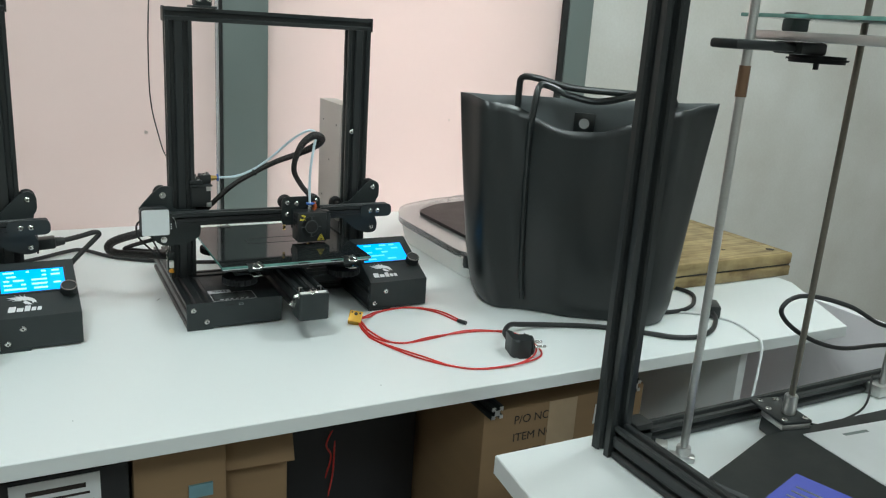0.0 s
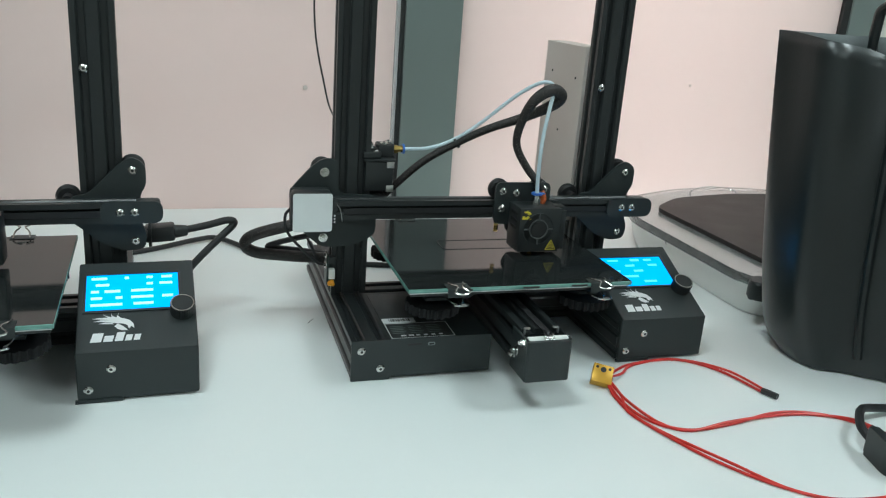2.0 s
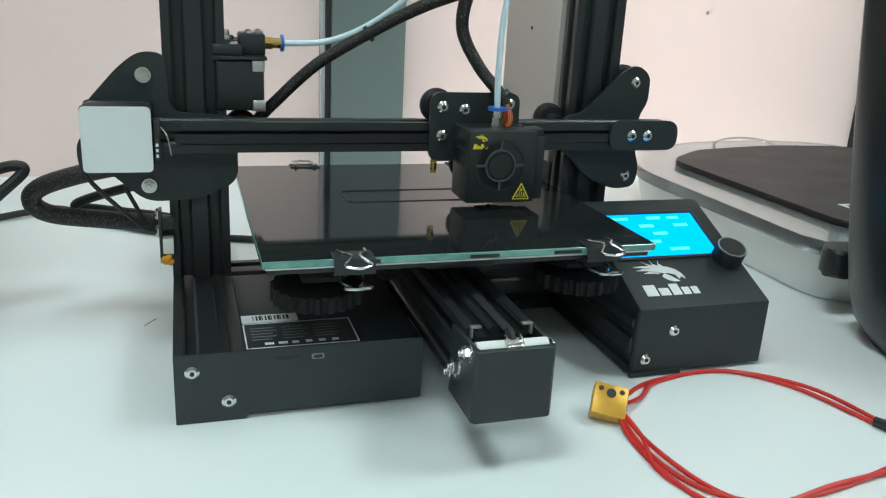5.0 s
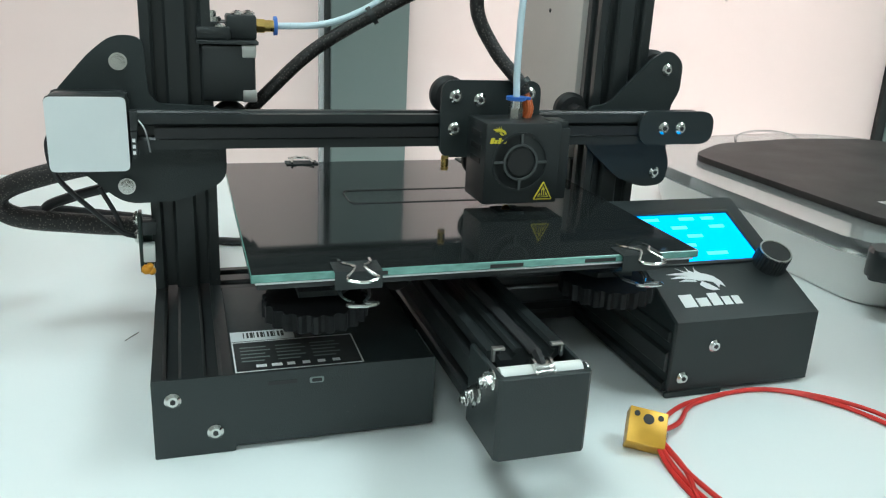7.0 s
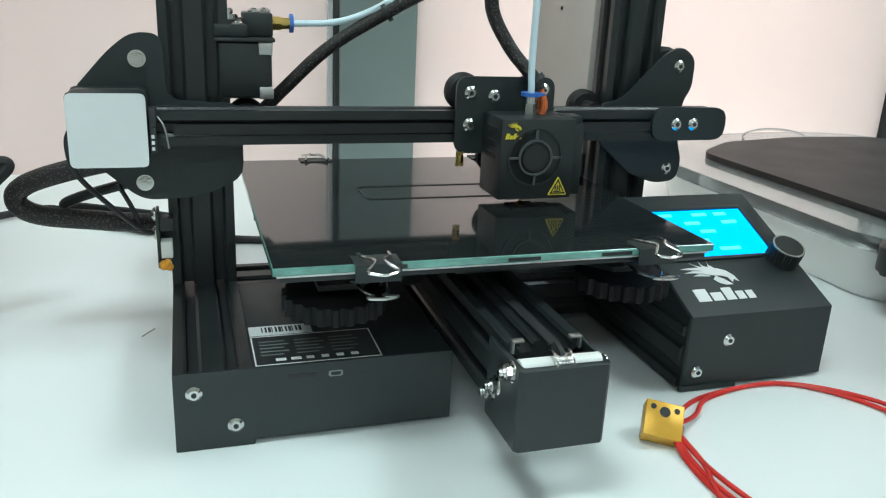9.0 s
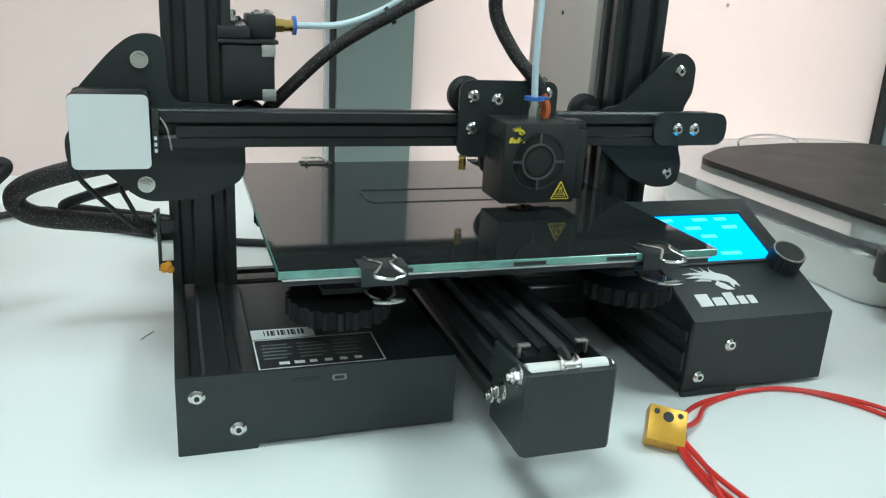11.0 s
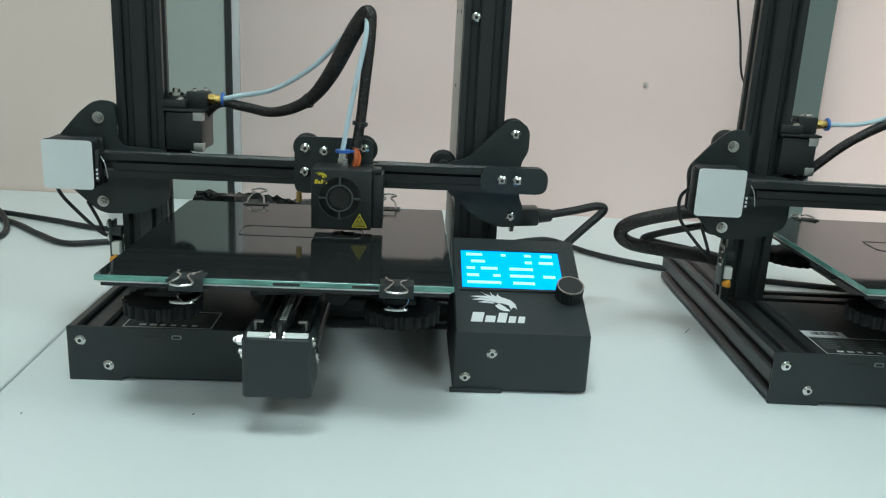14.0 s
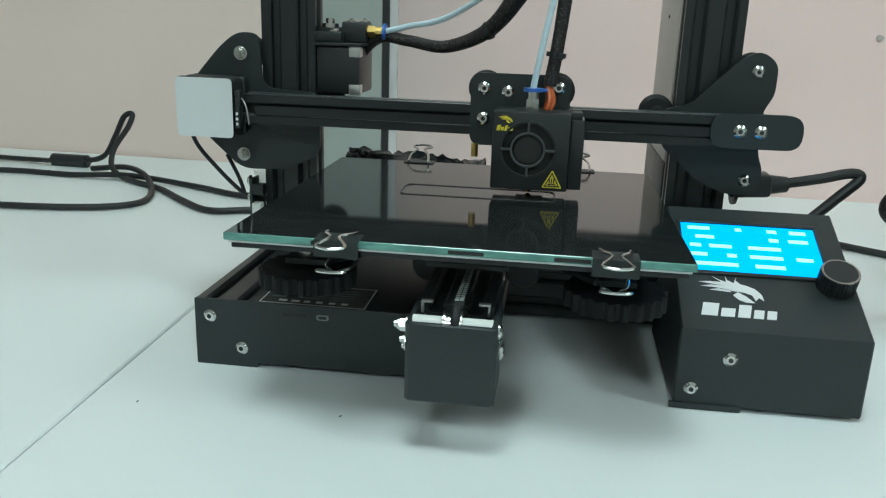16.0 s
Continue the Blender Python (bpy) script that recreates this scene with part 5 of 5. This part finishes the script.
# mains cable plugged into the pushed-forward printer, folding back down to the table
t = lead("printer_power_cord", "black power cord plugged in behind the printer", [(0.088, 1.628, 0.097), (0.104, 1.628, 0.099), (0.128, 1.628, 0.104), (0.150, 1.626, 0.110), (0.157, 1.625, 0.106), (0.140, 1.620, 0.090), (0.116, 1.612, 0.068), (0.096, 1.606, 0.046), (0.080, 1.60, 0.024), (0.050, 1.60, 0.006), (0.0, 1.64, 0.0042)], 0.0042)
bm = B(); box(bm, -0.018, 0.014, -0.011, 0.011, -0.009, 0.009, 0.003, pose(0.078, 1.628, 0.0965, 0, -4, 0)); disc(bm, pose(0.090, 1.628, 0.097, 0, 86, 0), 0.008, 0.016, 14, 0.001, 0.006)
disc(bm, pose(0.064, 1.628, 0.0962, 0, 90, 0), 0.0165, 0.003, 22)
part("connector", bm, PLASTIC, t, "black moulded connector")
lead("printer_power_cord", "black power cord lying across the table behind the printers",
     [(0.02, 1.83, 0.0042), (0.07, 1.856, 0.0042), (0.12, 1.884, 0.006), (0.150, 1.888, 0.006), (0.195, 1.835, 0.0045), (0.255, 1.792, 0.0042), (0.33, 1.76, 0.0042), (0.50, 1.72, 0.0042)])
# tangle of leads on the far table beside the pushed-forward printer
t = lead("usb_cable", "black cable with an upright loop and inline plug", [(-0.95, 1.99, 0.0042), (-0.80, 1.975, 0.006), (-0.725, 1.97, 0.010), (-0.690, 1.965, 0.020), (-0.665, 1.955, 0.050), (-0.648, 1.95, 0.076), (-0.636, 1.95, 0.080), (-0.640, 1.945, 0.064), (-0.660, 1.94, 0.034), (-0.655, 1.925, 0.012), (-0.62, 1.90, 0.0042), (-0.555, 1.86, 0.0042), (-0.500, 1.81, 0.0042), (-0.452, 1.775, 0.0042), (-0.408, 1.79, 0.0042), (-0.34, 1.815, 0.0042), (-0.26, 1.80, 0.0042)])
bm = B(); disc(bm, pose(-0.775, 1.974, 0.0085, 0, 90, 0), 0.0085, 0.055, 16, 0.002)
part("inline_plug", bm, PLASTIC, t, "black inline plug")
lead("usb_cable", "black cable curving across the white table", [(-0.95, 1.86, 0.0042), (-0.80, 1.905, 0.0042), (-0.70, 1.905, 0.0042), (-0.62, 1.905, 0.008), (-0.52, 1.885, 0.0042), (-0.44, 1.852, 0.0042), (-0.34, 1.85, 0.0042), (-0.24, 1.83, 0.0042)])
lead("usb_cable", "black cable looping back on the white table", [(-0.95, 1.70, 0.0042), (-0.72, 1.728, 0.0042), (-0.60, 1.745, 0.0042), (-0.545, 1.775, 0.0042), (-0.548, 1.825, 0.0042), (-0.585, 1.885, 0.012), (-0.640, 1.935, 0.012), (-0.70, 1.95, 0.0042)])
# white cup behind the pushed-forward bed
bm = B(); disc(bm, pose(-0.415, 1.90, 0), 0.030, 0.034, 28, 0.003, 0.033)
solid("white_cup", bm, SCAN_WHITE, Matrix.Translation((0, 0, TABLE)), "small white plastic cup behind the printer", "cup")

# ---------------- things under the table ----------------
def lettering(text, size, m, material, name, parent):
    cu = bpy.data.curves.new(name, "FONT")
    cu.body, cu.size, cu.extrude = text, size, 0.0002
    tmp = bpy.data.objects.new(name, cu)
    scene.collection.objects.link(tmp)
    bpy.context.view_layer.update()
    me = bpy.data.meshes.new_from_object(tmp.evaluated_get(bpy.context.evaluated_depsgraph_get()))
    bpy.data.objects.remove(tmp)
    me.materials.append(material)
    ob = new(name, me)
    ob.parent = parent
    ob.matrix_basis = m
    return ob


def carton(x0, x1, y0, y1, z0, z1, label, rz=0):
    c = thing("cardboard_box", pose(x0, y0, z0, 0, 0, rz), label, "cardboard box", "cardboard boxes under the table")
    bm = B(); box(bm, 0, x1 - x0, 0, y1 - y0, 0, z1 - z0, 0.003)
    part("carton", bm, CARD, c)
    return c


carton(0.628, 1.0, 1.16, 1.56, 0, 0.30, "plain brown cardboard box on the floor")
big = carton(0.634, 0.945, 1.15, 1.56, 0.3005, 0.672, "brown cardboard box with printed shipping lines and tape")
for i, text in enumerate(("P/O NO", "ITEM NO", "DESCRIPTION")):
    lettering(text, 0.0195, pose(0.054, -0.0006, 0.344 - 0.030 * i, 90, 0, 0), CARD_INK, "printed_line", big)
lettering("PCS", 0.019, pose(0.22, -0.0006, 0.270, 90, 0, 0), CARD_INK, "printed_line", big)
bm = B(); box(bm, 0.118, 0.172, -0.0012, -0.0002, 0.0, 0.3715)
part("tape", bm, TAPE, big, "clear packing tape")
bm = B(); box(bm, 0.186, 0.228, -0.0014, -0.0002, 0.330, 0.364, 0, pose(0, 0, 0, 0, 4, 0))
note = part("paper_label", bm, WHITE_LABEL, big, "white paper label")
bm = B(); box(bm, 0.198, 0.204, -0.0020, -0.0014, 0.336, 0.358, 0, pose(0, 0, 0, 0, 4, 0)); box(bm, 0.208, 0.217, -0.0020, -0.0014, 0.336, 0.352, 0, pose(0, 0, 0, 0, 4, 0))
part("ink_bars", bm, CARD_INK, note)
for x in (0.632, 0.895):
    b = solid("aluminium_profile", profile(20, 20, 0.42, along("y", 0, 0, 0.02)), ANODISED, pose(x, 1.128, 0.6725), "black slotted aluminium bar lying on the carton", "metal bar", "bars on the carton")
    bm = B()
    prism(bm, [(a * 0.96 + 0.0004, c * 0.96 + 0.0004) for a, c in slot_outline(20, 20)], 0.0006, along("-y", 0, -0.0002, 0))
    part("cut_end", bm, ALU, b, "bare cut end")
carton(0.141, 0.254, 1.16, 1.42, 0, 0.704, "tall brown cardboard box under the table")
torn = carton(0.258, 0.346, 1.20, 1.46, 0, 0.700, "worn brown cardboard box with a torn flap", -4)
bm = B(); box(bm, 0.0, 0.092, -0.004, 0.0, -0.050, 0.0, 0.001, pose(0, -0.001, 0.690, -24, 0, 0))
part("flap", bm, CARD, torn, "torn hanging flap")
bm = B(); box(bm, 0.012, 0.080, -0.003, 0.0, 0.0, 0.006, 0.001, pose(0, -0.0005, 0.655, 0, 0, 0))
part("torn_edge", bm, TAPE, torn)
bm = B(); box(bm, 0.0, 0.030, -0.003, 0.0, 0.0, 0.018)
solid("blue_tape", bm, TEAL_TAPE, pose(0.206, 1.1595, 0.628), "scrap of blue tape stuck on the carton", "tape")
bm = B(); box(bm, 0.362, 0.620, 1.34, 1.66, 0, 0.690, 0.004)
comp = thing("computer_case", Matrix(), "black case standing under the table", "case")
part("body", bm, DARK_BOX, comp)
bm = B(); box(bm, 0.368, 0.614, 1.334, 1.3398, 0.01, 0.684, 0.002)
part("front_panel", bm, DARK_BOX, comp)
bm = B(); box(bm, 0.345, 0.358, 1.26, 1.56, 0, 0.70, 0.001)
solid("board", bm, GALV, Matrix(), "thin grey board leaning beside the case", "board")
case = thing("dark_crate", pose(-0.108, 1.16, 0), "dark crate with a printed paper sheet on its front", "crate")
bm = B(); box(bm, 0, 0.245, 0, 0.35, 0, 0.695, 0.004)
part("crate", bm, DARK_BOX, case)
bm = B(); box(bm, 0.115, 0.212, -0.0016, -0.0004, 0.60, 0.690)
sheet = part("paper_sheet", bm, WHITE_LABEL, case, "white printed sheet")
bm = B()
box(bm, 0.132, 0.196, -0.0021, -0.0016, 0.673, 0.679); box(bm, 0.132, 0.200, -0.0021, -0.0016, 0.664, 0.667)
part("text_bars", bm, CARD_INK, sheet)
bm = B(); box(bm, 0.158, 0.204, -0.0021, -0.0016, 0.612, 0.656)
part("red_block", bm, RED_WIRE, sheet, "red printed block")
bm = B(); tube(bm, [(0.455, 1.335, 0.50), (0.462, 1.33, 0.54), (0.452, 1.326, 0.565), (0.466, 1.336, 0.585)], 0.0016, 6, 6)
tube(bm, [(0.46, 1.336, 0.46), (0.466, 1.33, 0.51), (0.470, 1.336, 0.57)], 0.0016, 6, 6)
solid("loose_wires", bm, RED_WIRE, Matrix(), "thin red wires hanging on the black case", "wire")


# ---------------- near desk with the large open-frame printer ----------------
d2 = thing("near_desk", Matrix(), "white laminate desk under a large open-frame printer", "desk")
bm = B(); prism(bm, [(0.458, 0.50), (1.75, 0.20), (1.92, 0.90), (0.510, 0.928)], 0.025, pose(0, 0, TABLE - 0.025), 0.0012)
part("desktop", bm, TABLE_WHITE, d2)
for x, y in ((0.50, 0.53), (1.68, 0.28), (0.55, 0.88), (1.82, 0.86)):
    bm = B(); box(bm, x - 0.02, x + 0.02, y - 0.02, y + 0.02, 0, TABLE - 0.0252, 0.001)
    part("leg", bm, TABLE_EDGE, d2)


def frame_printer():
    f = thing("large_frame_printer", pose(-0.018, -0.018, TABLE), "large open-frame 3D printer of black slotted bars", "3D printer")
    # rails and posts
    part("base_rail", profile(20, 40, 0.46, along("-y", 0.652, 0.889, 0.002)), ANODISED, f)
    part("base_rail", profile(20, 20, 0.90, pose(0.679, 0.897, 0.022, 0, 90, 0)), ANODISED, f)
    part("post", prism(B(), [(x * 1.5, y * 1.5) for x, y in slot_outline(20, 20)], 0.80, pose(0.648, 0.890, 0.001)), ANODISED, f)
    part("post", profile(40, 40, 0.80, pose(1.580, 0.890, 0.001)), ANODISED, f)
    part("top_rail", profile(40, 20, 0.90, pose(0.694, 0.925, 0.592, 0, 90, 0)), ANODISED, f)
    part("top_rail", profile(20, 40, 0.46, along("-y", 0.652, 0.905, 0.75)), ANODISED, f)
    # smooth rod with its foot bracket
    bm = B(); disc(bm, pose(0.732, 0.855, 0.006), 0.0048, 0.72, 18)
    part("smooth_rod", bm, ALU, f, "polished steel rod")
    bm = B(); disc(bm, pose(0.732, 0.855, 0.424), 0.0058, 0.034, 18, 0.001)
    part("bushing", bm, BRONZE, f, "brown bronze bushing")
    bm = B(); box(bm, -0.020, 0.016, -0.007, 0.007, 0.0008, 0.008, 0.002, pose(0.729, 0.855, 0, 0, 0, -42)); disc(bm, pose(0.732, 0.855, 0.006), 0.0085, 0.012, 20, 0.001); box(bm, -0.030, -0.016, -0.004, 0.016, 0.003, 0.015, 0.001, pose(0.729, 0.855, 0, 0, 0, -42))
    part("rod_foot", bm, ALU, f, "cast aluminium rod foot")
    # lead screw, coupling and motor
    bm = B(); disc(bm, pose(0.899, 0.848, 0.058), 0.0038, 0.68, 14)
    part("lead_screw", bm, DARK_SCREW, f)
    bm = B(); disc(bm, pose(0.899, 0.848, 0.0332), 0.0082, 0.026, 22, 0.001)
    part("coupling", bm, ALU, f)
    bm = B(); box(bm, -0.021, 0.021, -0.021, 0.021, 0.001, 0.021, 0.003, pose(0.897, 0.849, 0, 0, 0, -12)); box(bm, -0.022, 0.022, -0.022, 0.046, 0.0285, 0.033, 0.002, pose(0.897, 0.849, 0, 0, 0, -12))
    motor = part("motor", bm, PLASTIC, f)
    bm = B(); box(bm, -0.0208, 0.0208, -0.0208, 0.0208, 0.0212, 0.0283, 0.001, pose(0.897, 0.849, 0, 0, 0, -12))
    part("flange", bm, ALU, motor, "bare aluminium motor flange")
    for x, y in ((-0.0155, -0.0155), (0.0155, -0.0155), (-0.0155, 0.0155), (0.0155, 0.0155), (-0.012, 0.037), (0.012, 0.037)):
        piece("screw", SCREW, pose(0.897, 0.849, 0, 0, 0, -12) @ pose(x, y, 0.0328), f)
    bm = B(); disc(bm, pose(1.145, 0.885, 0.006), 0.0046, 0.72, 16)
    part("smooth_rod", bm, ALU, f)
    bm = B(); box(bm, 1.128, 1.162, 0.874, 0.903, 0.0008, 0.018, 0.002)
    part("rod_foot", bm, ALU, f)
    bm = B(); tube(bm, [(0.919, 0.843, 0.020), (0.97, 0.840, 0.008), (1.06, 0.852, 0.010), (1.13, 0.892, 0.030)], 0.0016, 6, 6)
    part("motor_wire", bm, CABLE, f)
    # bed: arm, plate, knob, glass, clip
    bm = B(); box(bm, 0.708, 0.80, 0.848, 0.886, 0.473, 0.483, 0.003); box(bm, 0.795, 0.835, 0.840, 0.880, 0.471, 0.484, 0.003)
    part("bed_arm", bm, PLASTIC, f)
    bm = B(); box(bm, 0.775, 1.20, 0.62, 0.90, 0.4845, 0.494, 0.0015)
    part("bed_plate", bm, ALU, f, "bare aluminium bed plate")
    bm = B(); disc(bm, pose(0.836, 0.852, 0.463), 0.032, 0.008, 40, 0.003); disc(bm, pose(0.836, 0.852, 0.456), 0.003, 0.03, 12)
    part("levelling_wheel", bm, WHEEL_BLACK, f)
    bm = B(); box(bm, 0.768, 1.20, 0.62, 0.905, 0.507, 0.511, 0.0004); bm.normal_update()
    for q in bm.faces:
        q.material_index = 0 if abs(q.normal.z) > 0.9 else 1
    part("glass_bed", bm, [GLASS_CLEAR, GLASS_EDGE], f, "clear glass with green edges")
    bm = B(); box(bm, 0.838, 0.866, 0.893, 0.909, 0.4945, 0.516, 0.003)
    part("clip", bm, STEEL_BLACK, f)
    # corner bolts
    for x, z in ((0.700, 0.016), (0.716, 0.016)):
        piece("screw", SCREW, along("-y", x, 0.9245, z), f)
    bm = B(); box(bm, 0.694, 0.722, 0.897, 0.9242, 0.002, 0.030, 0.003)
    part("corner_bracket", bm, PLASTIC, f)


frame_printer()
# sloping control panel with a lit touch screen, and a printed sheet lying over it
panel = thing("control_panel", pose(0.690, 0.772, TABLE), "black sloping control panel with a lit blue touch screen", "control panel")
bm = B()
prism(bm, [(0.05, -0.19), (0.50, -0.19), (0.50, 0.029), (0.150, 0.045), (0.136, 0.043), (0.0, 0.001), (-0.008, -0.006), (-0.007, -0.016)], 0.0205, pose(0, 0, 0.001), 0.003)
part("case", bm, PLASTIC, panel)
sl = pose(0.094, -0.036, 0.0217, 0, 0, 16)
bm = B(); box(bm, -0.080, 0, -0.130, 0, 0, 0.001, 0, sl)
scr = part("touch_screen", bm, TOUCH, panel, "deep blue lit screen")
bm = B()
for k in range(3):
    box(bm, -0.030 - 0.012 * k, -0.027 - 0.012 * k, -0.060 - 0.012 * (k % 2), -0.012, 0.001, 0.0013, 0, sl)
part("text_bars", bm, MULLION, scr)
bm = B(); prism(bm, [(0.0, 0.0), (0.30, 0.0), (0.30, -0.21), (0.0, -0.21)], 0.0012, pose(0.181, 0.025, 0.0217, 0, 0, -6))
sheet = part("sheet", bm, WHITE_LABEL, panel, "printed white sheet")
bm = B()
for x0, x1, y0, y1 in ((0.05, 0.09, -0.018, -0.013), (0.13, 0.24, -0.032, -0.020), (0.09, 0.15, -0.075, -0.055), (0.16, 0.27, -0.072, -0.066), (0.05, 0.14, -0.12, -0.115)):
    box(bm, x0, x1, y0, y1, 0.0012, 0.0015, 0, pose(0.181, 0.025, 0.0217, 0, 0, -6))
part("text_bars", bm, MULLION, sheet)
loop = thing("black_cable", pose(0, 0, TABLE), "black cable looping in the air behind the frame printer", "cable")
bm = B(); tube(bm, [(1.62, 0.96, -0.02), (1.45, 0.985, -0.012), (1.327, 1.0, -0.003), (1.211, 1.0, 0.008), (1.110, 1.0, 0.046), (1.055, 1.0, 0.090), (1.097, 1.0, 0.110), (1.215, 1.0, 0.081), (1.321, 1.0, 0.034), (1.42, 0.99, 0.02), (1.56, 0.955, 0.0346)], 0.0036, 10, 8)
part("cable", bm, CABLE, loop)
# specks of waste filament on the tables
bm = B()
for i in range(8):
    x, y = random.uniform(-0.3, 0.9), random.uniform(1.12, 1.40)
    a = random.uniform(0, 3)
    box(bm, -0.0009, 0.0009, -0.0003, 0.0003, 0.0002, 0.0005, 0, pose(x, y, 0, 0, 0, math.degrees(a)))
tube(bm, [(0.236, 1.568, 0.0006), (0.240, 1.573, 0.0012), (0.244, 1.580, 0.0006)], 0.0003, 5, 4)
solid("filament_specks", bm, PRINTED, pose(0, 0, TABLE), "tiny dark specks of waste filament on the table", "specks", "", "stuff")
